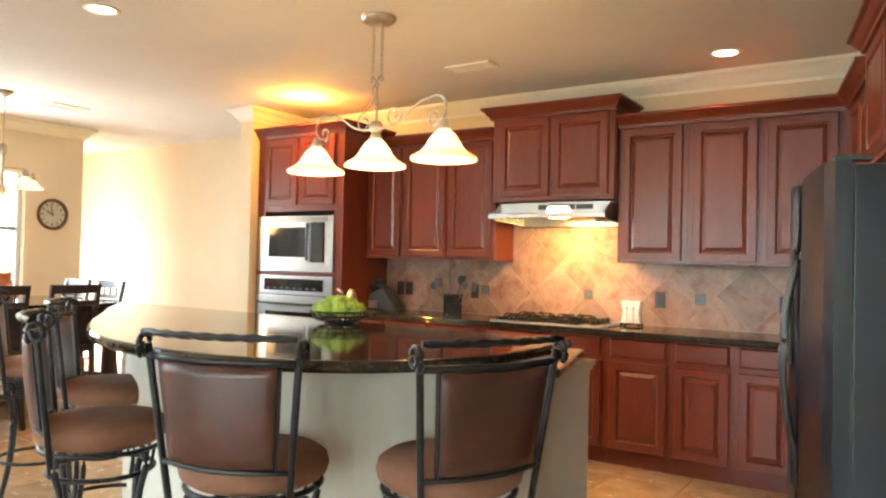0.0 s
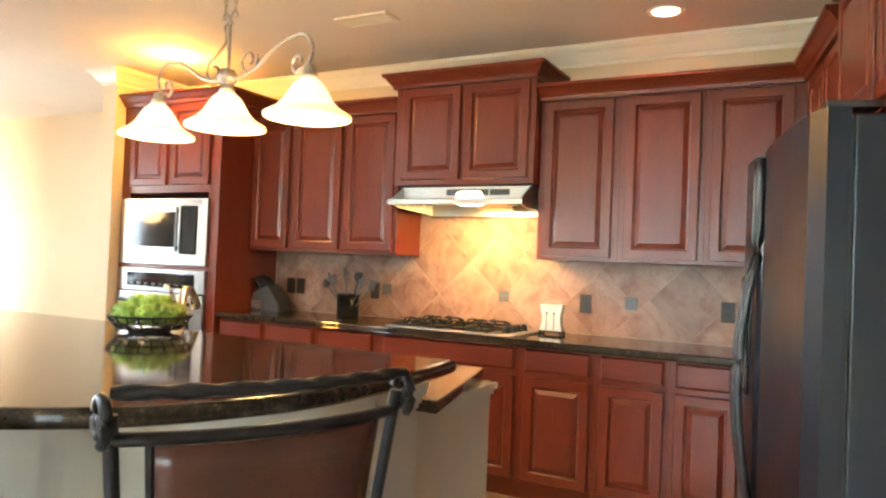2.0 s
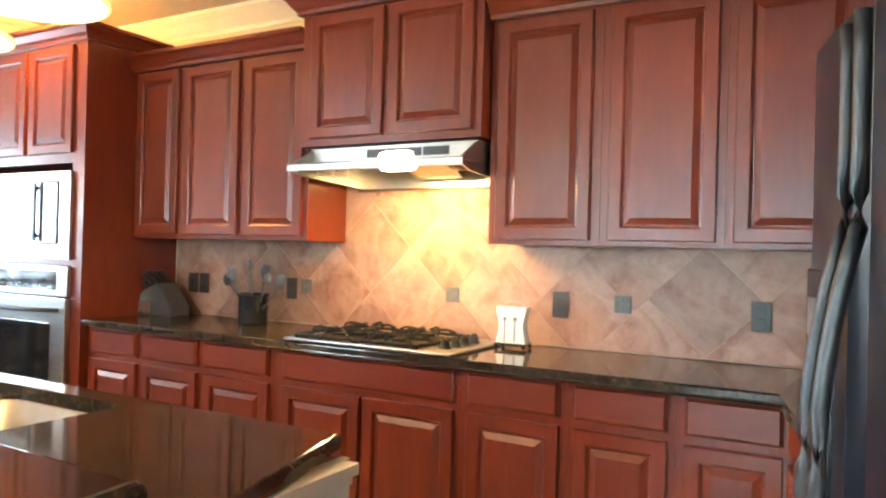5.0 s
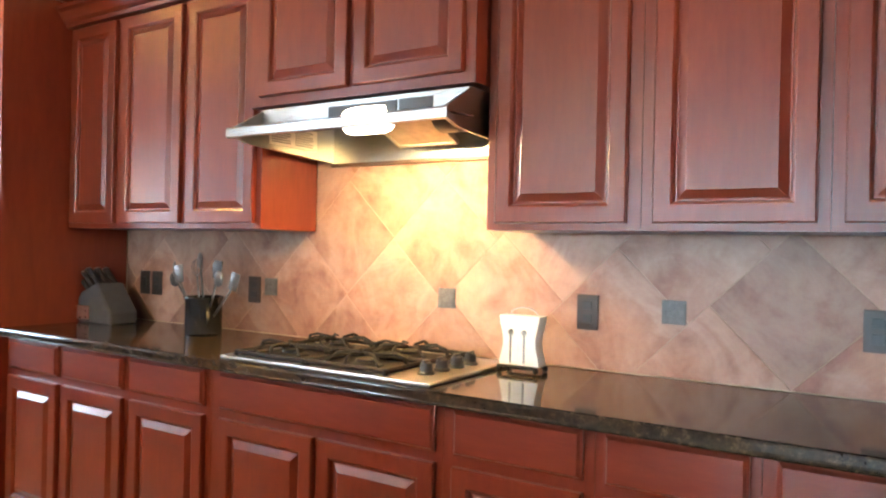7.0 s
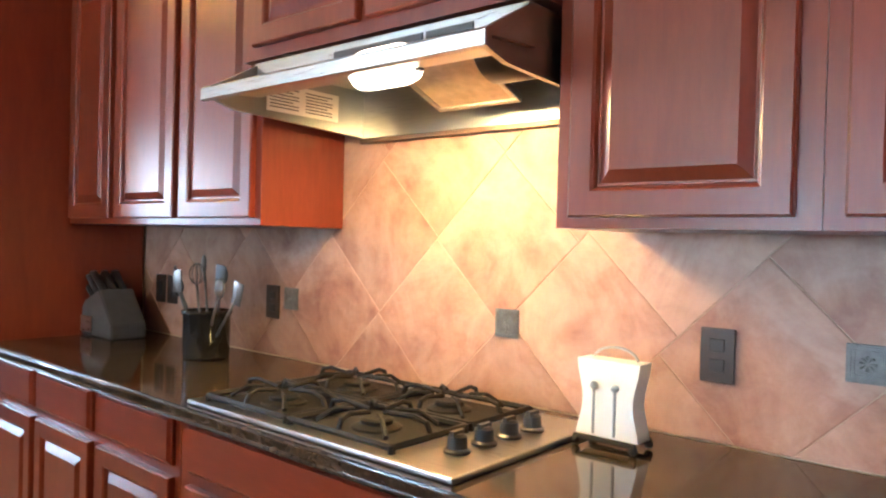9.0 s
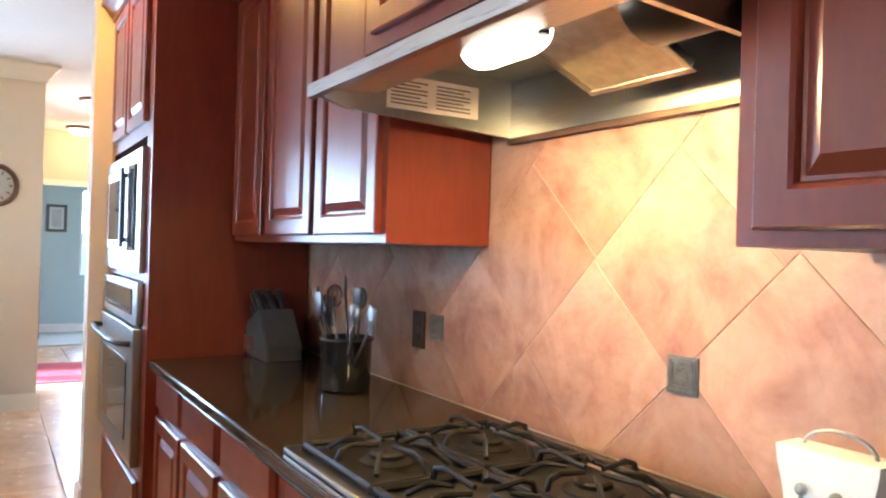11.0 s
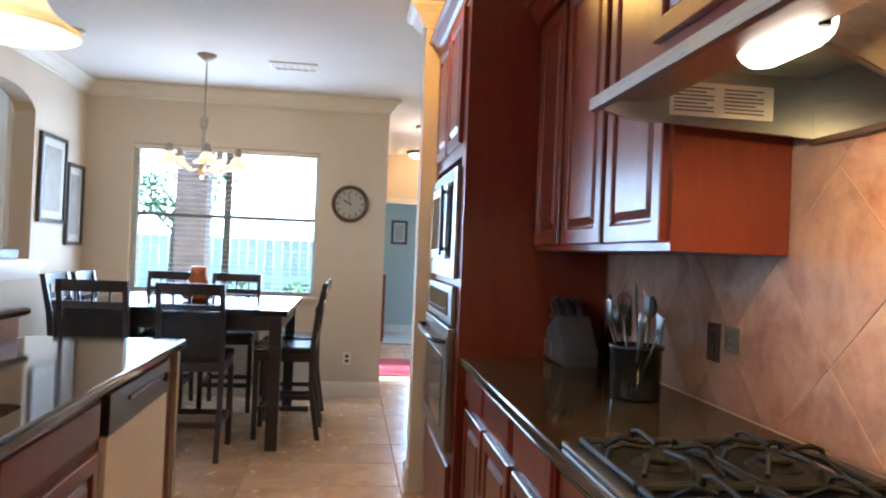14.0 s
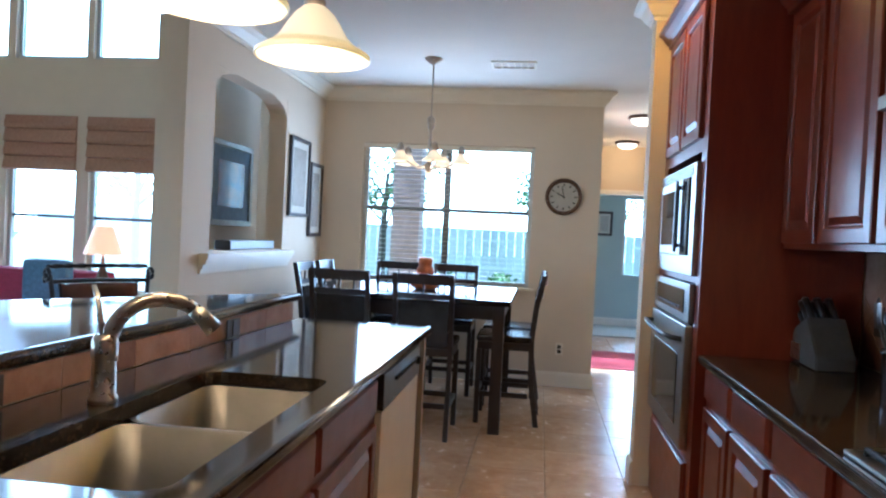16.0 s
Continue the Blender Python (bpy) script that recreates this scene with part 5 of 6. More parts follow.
def dining_chair(loc, rz):
    c = thing("dining_chair", (*loc, 0), "dark counter-height dining chair with a slatted back and black padded seat", "chair", "chairs round the dining table", rz=rz)
    W, D, zs = 0.21, 0.20, 0.60
    part("seat", boxes((-W, W, -D, D, zs, zs + 0.05), bevel=0.018), SEATPAD, c, "black padded seat")
    part("seat_frame", boxes((-W + 0.01, W - 0.01, -D + 0.01, D - 0.01, zs - 0.055, zs - 0.001)), ESPRESSO, c)
    for s in (-1, 1):
        part("front_leg", boxes((s * (W - 0.02) - 0.018, s * (W - 0.02) + 0.018, D - 0.04, D - 0.004, 0, zs - 0.056), bevel=0.003), ESPRESSO, c)
        bm = bmesh.new()
        prof = [(-0.26, 0.0), (-0.205, 0.35), (-0.20, zs), (-0.225, 0.85), (-0.275, 1.10)]
        rings = []
        for y, z in prof:
            x0, x1 = s * (W - 0.02) - 0.016, s * (W - 0.02) + 0.016
            rings.append([bm.verts.new(p) for p in ((x0, y - 0.018, z), (x1, y - 0.018, z), (x1, y + 0.018, z), (x0, y + 0.018, z))])
        for A, B in zip(rings, rings[1:]):
            for j in range(4):
                bm.faces.new((A[j], A[(j + 1) % 4], B[(j + 1) % 4], B[j]))
        bm.faces.new(rings[0][::-1])
        bm.faces.new(rings[-1])
        bmesh.ops.recalc_face_normals(bm, faces=bm.faces)
        part("back_post", bm, ESPRESSO, c)
        part("side_rail", boxes((s * (W - 0.02) - 0.01, s * (W - 0.02) + 0.01, -0.19, D - 0.04, 0.20, 0.235)), ESPRESSO, c)
    for z0, z1, y in ((1.03, 1.10, -0.272), (0.93, 0.97, -0.247)):
        bm = bmesh.new()
        vs = []
        for i in range(9):
            u = -1 + 2 * i / 8
            yy = y - 0.02 * (1 - u * u)
            vs.append([bm.verts.new((u * (W - 0.036), yy + d, z)) for d, z in ((-0.010, z0), (0.010, z0), (0.010, z1), (-0.010, z1))])
        for A, B in zip(vs, vs[1:]):
            for j in range(4):
                bm.faces.new((A[j], A[(j + 1) % 4], B[(j + 1) % 4], B[j]))
        bm.faces.new(vs[0][::-1])
        bm.faces.new(vs[-1])
        bmesh.ops.recalc_face_normals(bm, faces=bm.faces)
        part("back_rail", bm, ESPRESSO, c)
    part("back_panel", boxes((-W + 0.04, W - 0.04, -0.225, -0.21, zs + 0.04, 0.925)), SEATPAD, c, "black padded back panel")
    for k in range(3):
        part("spindle", boxes((-0.10 + 0.10 * k - 0.006, -0.10 + 0.10 * k + 0.006, -0.268, -0.256, 0.97, 1.03)), ESPRESSO, c)
    part("front_rail", boxes((-W + 0.04, W - 0.04, D - 0.03, D - 0.012, 0.20, 0.235)), ESPRESSO, c)
    part("rear_rail", boxes((-W + 0.04, W - 0.04, -0.22, -0.20, 0.20, 0.235)), ESPRESSO, c)
    return c


ch = dining_chair((TBX + 0.66, TBY + 0.13), 90)
copy_thing(ch, pose(TBX + 0.66, TBY - 0.44, 0, 0, 0, 90))
copy_thing(ch, pose(TBX - 0.66, TBY + 0.13, 0, 0, 0, -90))
copy_thing(ch, pose(TBX - 0.66, TBY - 0.40, 0, 0, 0, -90))
copy_thing(ch, pose(TBX + 0.16, TBY + 0.65, 0, 0, 0, 180))
copy_thing(ch, pose(TBX - 0.40, TBY + 0.65, 0, 0, 0, 180))
copy_thing(ch, pose(TBX + 0.20, TBY - 0.66, 0, 0, 0, 0))
copy_thing(ch, pose(TBX - 0.34, TBY - 0.66, 0, 0, 0, 0))

ORANGE = simple("orange_glaze", (0.50, 0.15, 0.035), 0.35, 0, 0.2, 20)
cp = thing("centerpiece", (TBX + 0.05, TBY, 0.93), "stacked orange ceramic bowl and jar on the dining table", "table decoration")
part("bowl", lathe(bmesh.new(), [(0.07, 0.0), (0.11, 0.02), (0.125, 0.07), (0.12, 0.12), (0.01, 0.12)], 28), ORANGE, cp, smooth=True)
part("jar", lathe(bmesh.new(), [(0.065, 0.12), (0.07, 0.16), (0.05, 0.19), (0.055, 0.20), (0.058, 0.24), (0.045, 0.25), (0.01, 0.25)], 24), ORANGE, cp, smooth=True)

chd = thing("chandelier", (-5.30, 2.78, CEIL), "bronze chandelier with five lit bell shades over the dining table", "chandelier")
part("canopy", lathe(bmesh.new(), [(0.07, 0.0), (0.07, -0.01), (0.02, -0.05), (0.008, -0.055)], 20), LAMP_METAL, chd, smooth=True)
part("chain", tube(bmesh.new(), [(0, 0, -0.05), (0, 0, -0.48)], 0.006, 6), LAMP_METAL, chd)
part("column", lathe(bmesh.new(), [(0.012, -0.45), (0.03, -0.47), (0.03, -0.54), (0.014, -0.56), (0.014, -0.80), (0.035, -0.84), (0.02, -0.90), (0.005, -0.92)], 16), LAMP_METAL, chd, smooth=True)
for k in range(5):
    a = 2 * math.pi * k / 5 + 0.3
    ca, sa = math.cos(a), math.sin(a)
    pr = [(0.02, -0.83), (0.10, -0.86), (0.19, -0.82), (0.235, -0.74), (0.25, -0.68), (0.25, -0.72)]
    part("arm", tube(bmesh.new(), [(r * ca, r * sa, z) for r, z in smooth_outline(pr, 4)], 0.007, 7), LAMP_METAL, chd, smooth=True)
    bell_shade(chd, 0.25 * ca, 0.25 * sa, -0.74, 0.52)
lamp("chandelier_bulb", "POINT", (-5.30, 2.78, CEIL - 0.98), CHAND_W, WARM, 0.12)

# ---- wall clock ----
ck2 = thing("wall_clock", (WX + 0.002, 3.87, 1.769), "round wall clock with a dark rim and a grey face", "clock", rz=90)
bm = bmesh.new()
seg = 40
prof = [(0.135, 0.0), (0.165, 0.0), (0.17, -0.02), (0.155, -0.035), (0.138, -0.025), (0.135, -0.01)]
rings = [[bm.verts.new((r * math.cos(2 * math.pi * j / seg), y, r * math.sin(2 * math.pi * j / seg))) for j in range(seg)] for r, y in prof]
for i in range(len(prof)):
    A, B = rings[i], rings[(i + 1) % len(prof)]
    for j in range(seg):
        bm.faces.new((A[j], A[(j + 1) % seg], B[(j + 1) % seg], B[j]))
bmesh.ops.recalc_face_normals(bm, faces=bm.faces)
part("rim", bm, BRONZE, ck2, smooth=True)
bm = lathe(bmesh.new(), [(0.137, 0.0), (0.137, 0.006)], 36)
bm.transform(Matrix.Rotation(math.pi / 2, 4, "X"))
part("face", bm, simple("clock_face", (0.42, 0.40, 0.33), 0.5, 0, 0.08, 10), ck2)
for k in range(12):
    bm = boxes((-0.005, 0.005, -0.0085, -0.0065, 0.098, 0.124))
    bm.transform(Matrix.Rotation(radians(30 * k), 4, "Y"))
    part("hour_mark", bm, BLACK_PLASTIC, ck2)
for ang, ln, w in ((-10, 0.10, 0.004), (-62, 0.07, 0.006)):
    bm = boxes((-w, w, -0.0125, -0.0095, -0.015, ln))
    bm.transform(Matrix.Rotation(radians(ang), 4, "Y"))
    part("clock_hand", bm, BLACK_PLASTIC, ck2)

# ---- pictures ----
def art(name, cols, scale):
    n = Nodes(name)
    g = n.noise(scale, 4, 0.6, None, 1.0)
    sep = n.add("ShaderNodeSeparateXYZ")
    n.link(n.co, sep.inputs[0])
    z = n.map(sep.outputs[2], 0.2, 0.8)
    m = n.mix(0.45, z, g)
    n.put("Base Color", n.ramp(m, cols))
    n.put("Roughness", 0.25)
    n.put("Coat Weight", 0.1)
    n.put("Coat Roughness", 0.05)
    return n.m


MAT_CREAM = simple("mount_card", (0.50, 0.47, 0.40), 0.8, 0, 0.04, 6)
ART1 = art("sunset_picture", [(0.3, (0.10, 0.10, 0.13)), (0.48, (0.36, 0.15, 0.09)), (0.62, (0.20, 0.24, 0.33)), (0.8, (0.10, 0.16, 0.28))], 3)
ART2 = art("sketch_picture", [(0.3, (0.40, 0.38, 0.34)), (0.55, (0.26, 0.25, 0.22)), (0.8, (0.44, 0.42, 0.38))], 12)


def picture(loc, rz, w, h, art_mat, frame_mat, label, fw=0.03, mw=0.06):
    p = thing("framed_picture", loc, label, "picture", rz=rz)
    part("frame", boxes((-w / 2, w / 2, -0.03, 0, h / 2 - fw, h / 2), (-w / 2, w / 2, -0.03, 0, -h / 2, -h / 2 + fw), (-w / 2, -w / 2 + fw, -0.03, 0, -h / 2 + fw, h / 2 - fw), (w / 2 - fw, w / 2, -0.03, 0, -h / 2 + fw, h / 2 - fw), bevel=0.003), frame_mat, p)
    part("mount", boxes((-w / 2 + fw, w / 2 - fw, -0.014, -0.004, -h / 2 + fw, h / 2 - fw)), MAT_CREAM if mw < 0.1 else simple("blue_mount_card", (0.22, 0.28, 0.36), 0.7), p)
    part("print", boxes((-w / 2 + fw + mw, w / 2 - fw - mw, -0.017, -0.0145, -h / 2 + fw + mw, h / 2 - fw - mw)), art_mat, p)
    return p


picture((-5.77, LIV_Y + 0.002, 1.80), 180, 0.50, 0.68, ART2, ESPRESSO, "framed sketch in a thin dark frame on the cream wall")
picture((-6.24, LIV_Y + 0.002, 1.63), 180, 0.36, 0.68, ART2, ESPRESSO, "second framed sketch in a thin dark frame beside the corner")
picture((-5.83, 0.902, 1.72), 180, 0.88, 0.74, ART1, simple("silver_frame", (0.34, 0.33, 0.30), 0.35, 0.4), "large framed sunset picture with a blue mount in the niche", 0.05, 0.12)
picture((-11.872, 4.70, 1.68), 90, 0.27, 0.40, ART2, ESPRESSO, "small framed picture in the far room", 0.04, 0.03)

# ---- ledge of the pass-through ----
for o, z0, z1 in ((0.015, 1.04, 1.07), (0.03, 1.07, 1.10), (0.05, 1.10, 1.13), (0.065, 1.13, 1.17)):
    part("ledge_moulding", boxes((-5.58, -3.98, LIV_Y, LIV_Y + o, z0, z1)), TRIM, kind="structure")
part("ledge_sill", boxes((-5.448, -4.122, LIV_Y - 0.15, LIV_Y, 1.1705, 1.18)), TRIM, kind="structure")
run = thing("wooden_tray", (-4.9, LIV_Y - 0.075, 1.18), "long dark wooden tray lying on the ledge", "tray")
part("tray", boxes((-0.42, 0.42, -0.06, 0.06, 0, 0.07), bevel=0.01), ESPRESSO, run)
# arch over the pass-through
bm = bmesh.new()
xc, hw, zt = -4.785, 0.666, 2.42
pts = [(xc + hw * math.cos(radians(a)), zt - 0.16 + 0.16 * math.sin(radians(a))) for a in range(0, 181, 12)]
outl = pts + [(xc - hw, 2.401), (xc + hw, 2.401)]
for s0, s1 in zip(pts, pts[1:]):
    q = [(s0[0], min(s0[1], 2.398)), (s0[0], 2.4), (s1[0], 2.4), (s1[0], min(s1[1], 2.398))]
    lo = [bm.verts.new((x, LIV_Y - 0.148, z)) for x, z in q]
    hi = [bm.verts.new((x, LIV_Y - 0.002, z)) for x, z in q]
    bm.faces.new(lo)
    bm.faces.new(hi[::-1])
    for i in range(4):
        bm.faces.new((lo[i], lo[(i + 1) % 4], hi[(i + 1) % 4], hi[i]))
bmesh.ops.recalc_face_normals(bm, faces=bm.faces)
part("wall_arch", bm, CREAM_WALL, kind="structure")

# ---- windows ----
FRAME_MAT = simple("window_frame_paint", (0.55, 0.56, 0.52), 0.4, 0, 0.04, 6)
DARK_FRAME = simple("dark_window_bar", (0.16, 0.17, 0.16), 0.4, 0, 0.1, 6)


def window_x(x, y0, y1, z0, z1, mid, label, centre=False):
    """A window in a wall of constant x; its frame lies in the opening."""
    w = thing("window", (x, (y0 + y1) / 2, z0), label, "window", "windows")
    hw, h = (y1 - y0) / 2 - 0.002, z1 - z0
    for rw in ((-0.03, 0.03, -hw, -hw + 0.04, 0, h), (-0.03, 0.03, hw - 0.04, hw, 0, h), (-0.03, 0.03, -hw + 0.04, hw - 0.04, 0.002, 0.04), (-0.03, 0.03, -hw + 0.04, hw - 0.04, h - 0.04, h - 0.002)):
        part("frame", boxes(rw), FRAME_MAT, w)
    if mid:
        part("meeting_rail", boxes((-0.02, 0.02, -hw + 0.04, hw - 0.04, mid - z0 - 0.018, mid - z0 + 0.018)), DARK_FRAME, w)
    if centre:
        part("mullion", boxes((-0.025, 0.025, -0.03, 0.03, 0.04, h - 0.04)), DARK_FRAME, w)
    for a, b in (((-hw + 0.04, -0.03), (0.03, hw - 0.04)) if centre else ((-hw + 0.04, hw - 0.04),)):
        g = part("pane", boxes((-0.003, 0.003, a, b, 0.04, h - 0.04)), WIN_GLASS, w)
        g.visible_shadow = False
    return w


window_x(WX - 0.10, 1.945, 3.585, 0.90, 2.22, 1.60, "wide dining window with a dark centre mullion and meeting rail", True)
part("window_sill", boxes((WX - 0.07, WX + 0.05, 1.895, 3.635, 0.875, 0.899)), TRIM, kind="structure")
for a, b in LOW_WINS:
    window_x(-7.08, a, b, *LOW_Z, 1.36, "tall living room window with a dark meeting rail")
for a, b in HIGH_WINS:
    window_x(-7.08, a, b, *HIGH_Z, None, "high clerestory window above the living room windows")
SHADE_CLOTH = simple("tan_shade_cloth", (0.34, 0.19, 0.11), 0.85, 0, 0.12, 30, 0.3, 300)
for a, b in LOW_WINS:
    rs = thing("roman_shade", (-6.985, (a + b) / 2, 1.86), "tan fabric roman shade, half drawn, in front of the window", "window shade", "roman shades")
    hw = (b - a) / 2 + 0.01
    for k in range(4):
        z = 0.0 + 0.15 * k
        bm = bmesh.new()
        pr = [(0.0, z), (0.045 - 0.004 * k, z + 0.012), (0.04, z + 0.05), (0.018, z + 0.149), (0.0, z + 0.149)]
        A = [bm.verts.new((x, -hw, zz)) for x, zz in pr]
        B = [bm.verts.new((x, hw, zz)) for x, zz in pr]
        bm.faces.new(A)
        bm.faces.new(B[::-1])
        for i in range(5):
            bm.faces.new((A[i], A[(i + 1) % 5], B[(i + 1) % 5], B[i]))
        bmesh.ops.recalc_face_normals(bm, faces=bm.faces)
        part("fold", bm, SHADE_CLOTH, rs)
for a, b in SOUTH_WINS:
    w = thing("window", ((a + b) / 2, -6.15, 0.3), "large living room window on the garden side", "window", "windows")
    hw = (b - a) / 2 - 0.002
    for rw in ((-hw, -hw + 0.05, -0.03, 0.03, 0, 2.2), (hw - 0.05, hw, -0.03, 0.03, 0, 2.2), (-hw + 0.05, hw - 0.05, -0.03, 0.03, 0.0, 0.05), (-hw + 0.05, hw - 0.05, -0.03, 0.03, 2.15, 2.2)):
        part("frame", boxes(rw), FRAME_MAT, w)
    g = part("pane", boxes((-hw + 0.05, hw - 0.05, -0.003, 0.003, 0.05, 2.15)), WIN_GLASS, w)
    g.visible_shadow = False

fw = thing("sidelight_window", (-11.94, 5.2, 0.85), "narrow tall frosted window in the far room", "window")
for rw in ((-0.03, 0.03, -0.178, -0.15, 0, 1.248), (-0.03, 0.03, 0.15, 0.178, 0, 1.248)):
    part("frame", boxes(rw), TRIM, fw)
g = part("pane", boxes((-0.003, 0.003, -0.15, 0.15, 0, 1.248)), WIN_GLASS, fw)
g.visible_shadow = False

bl = thing("window_blind", (WX - 0.045, 2.75, 0.91), "white horizontal blind with open slats in the dining window", "window blind")
part("head_rail", boxes((-0.025, 0.025, -0.81, 0.81, 1.265, 1.305)), TRIM, bl)
slat = None
for k in range(28):
    o = part("slat", boxes((-0.017, 0.017, -0.80, 0.80, -0.0012, 0.0012)), TRIM, bl) if slat is None else new("slat", slat)
    slat = o.data
    o.parent = bl
    o.location = (0, 0, 0.03 + 0.045 * k)

for x0, x1 in ((-8.45, -7.92), (-7.88, -7.35)):
    gd = thing("glass_door", ((x0 + x1) / 2, 4.07, 0.02), "white framed glass door leaf from the hall to the patio", "door", "patio door leaves")
    w = (x1 - x0) / 2 - 0.003
    for rw in ((-w, -w + 0.07, -0.02, 0.02, 0, 2.07), (w - 0.07, w, -0.02, 0.02, 0, 2.07), (-w + 0.07, w - 0.07, -0.02, 0.02, 0, 0.12), (-w + 0.07, w - 0.07, -0.02, 0.02, 1.98, 2.07)):
        part("frame", boxes(rw), TRIM, gd)
    g = part("pane", boxes((-w + 0.07, w - 0.07, -0.003, 0.003, 0.12, 1.98)), WIN_GLASS, gd)
    g.visible_shadow = False

# ---- hall ----
RUG_RED = simple("red_rug_pile", (0.22, 0.02, 0.03), 0.95, 0, 0.25, 40, 0.6, 300)
rug = thing("rug", (-8.25, 4.60, 0.001), "dark red rug on the hall floor", "rug")
part("rug_body", boxes((-0.62, 0.62, -0.45, 0.45, 0, 0.012), bevel=0.004), RUG_RED, rug)
part("door_casing", boxes((-10.195, -10.175, 4.13, 4.20, 0, 2.12), (-10.195, -10.175, 5.25, 5.33, 0, 2.12), (-10.195, -10.175, 4.20, 5.25, 2.05, 2.12)), TRIM, kind="structure")
CARPET = simple("pale_carpet", (0.42, 0.42, 0.36), 0.95, 0, 0.06, 30, 0.6, 300)
part("floor_carpet", boxes((-11.88, -10.4, 4.0, 6.48, 0.001, 0.012)), CARPET, kind="structure")
sb = thing("cabinet_chest", (-10.9, 4.22, 0.012), "reddish brown wooden chest in the far room", "chest")
part("body", boxes((-0.35, 0.35, -0.22, 0.22, 0.06, 1.0), bevel=0.006), CHERRY, sb)
for sx in (-1, 1):
    for sy in (-1, 1):
        part("foot", boxes((sx * 0.31 - 0.03, sx * 0.31 + 0.03, sy * 0.18 - 0.03, sy * 0.18 + 0.03, 0, 0.06)), CHERRY, sb)

# ---- living room ----
lt = thing("side_table", (-5.35, 0.02, 0), "small dark round side table in the living room", "table")
part("top", lathe(bmesh.new(), [(0.24, 0.60), (0.25, 0.61), (0.25, 0.625), (0.24, 0.635), (0.01, 0.635)], 28), ESPRESSO, lt)
part("post", lathe(bmesh.new(), [(0.04, 0.03), (0.03, 0.2), (0.03, 0.5), (0.06, 0.60)], 16), ESPRESSO, lt, smooth=True)
part("base", lathe(bmesh.new(), [(0.18, 0.0), (0.18, 0.02), (0.04, 0.04)], 24), ESPRESSO, lt)
tl = thing("table_lamp", (-5.35, 0.02, 0.636), "table lamp with a lit orange fabric shade", "lamp")
part("base", lathe(bmesh.new(), [(0.07, 0), (0.07, 0.015), (0.02, 0.04), (0.035, 0.12), (0.05, 0.22), (0.02, 0.33), (0.01, 0.42)], 20), BRONZE, tl, smooth=True)
ts = part("shade", lathe(bmesh.new(), [(0.155, 0.42), (0.075, 0.66), (0.073, 0.66), (0.152, 0.42)], 28, cap=False), glow("lit_orange_shade", (1.0, 0.42, 0.13), 0.30), tl, "glowing orange fabric shade", True)
ts.visible_shadow = False
lamp("table_lamp_bulb", "POINT", (-5.35, 0.02, 1.18), 0.8, WARM, 0.04)
SOFA = simple("red_upholstery", (0.30, 0.02, 0.05), 0.8, 0, 0.15, 20, 0.4, 250)
sf = thing("sofa", (-5.6, -1.3, 0), "red upholstered sofa below the living room windows", "sofa")
part("base", boxes((-0.45, 0.45, -1.0, 1.0, 0.08, 0.42), bevel=0.03), SOFA, sf)
part("backrest", boxes((-0.48, -0.22, -1.0, 1.0, 0.42, 0.86), bevel=0.05), SOFA, sf)
for y in (-1.08, 0.90):
    part("arm", boxes((-0.45, 0.45, y, y + 0.18, 0.10, 0.62), bevel=0.04), SOFA, sf)
for y in (-0.88, 0.02):
    part("seat_cushion", boxes((-0.20, 0.46, y, y + 0.86, 0.425, 0.56), bevel=0.04), SOFA, sf)
BLUE = simple("blue_cushion_cloth", (0.10, 0.17, 0.26), 0.85, 0, 0.2, 30)
pl = thing("cushion", (-5.72, -0.75, 0.565), "blue square cushion leaning on the sofa", "cushion")
part("cover", boxes((-0.07, 0.07, -0.22, 0.22, 0, 0.40), bevel=0.05), BLUE, pl)

# ---- outside ----
GRASS = simple("lawn", (0.10, 0.17, 0.05), 0.9, 0, 0.35, 3)
part("ground", boxes((-220, -7.16, -220, 220, -0.25, -0.21), (-7.16, 220, -220, -6.21, -0.25, -0.21)), GRASS, kind="structure")
PATIO = simple("patio_concrete", (0.42, 0.41, 0.38), 0.85, 0, 0.12, 4)
part("patio", boxes((-10.6, -7.16, -5.0, 2.9, -0.205, -0.03)), PATIO, kind="structure")
BRICK = simple("grey_brown_brick", (0.24, 0.20, 0.19), 0.85, 0, 0.25, 8, 0.4, 120)
pc = thing("brick_column", (-10.2, 1.72, -0.03), "square brick porch column outside the dining window", "column")
part("core", boxes((-0.19, 0.19, -0.19, 0.19, 0, 3.2)), GROUT, pc)
for r in range(42):
    z = 0.003 + r * 0.076
    off = 0.1 if r % 2 else 0.0
    for side in range(4):
        bm = bmesh.new()
        for k in range(2):
            a0 = -0.2 + (0.2 + off) * k if k else -0.2
            a1 = (-0.2 + 0.2 + off) if k == 0 else 0.2
            a1 -= 0.008 if k == 0 else 0
            box(bm, a0, a1, -0.205, -0.19, z, z + 0.066)
        bm.transform(Matrix.Rotation(math.pi / 2 * side, 4, "Z"))
        part("brick", bm, BRICK, pc)
part("porch_beam", boxes((-10.4, -10.0, -0.2, 4.0, 3.17, 3.4)), TRIM, kind="structure")
LEAF = simple("leaf_green", (0.11, 0.20, 0.06), 0.6, 0, 0.5, 3)
BARK = simple("bark", (0.10, 0.075, 0.055), 0.9, 0, 0.3, 12, 0.6, 60)


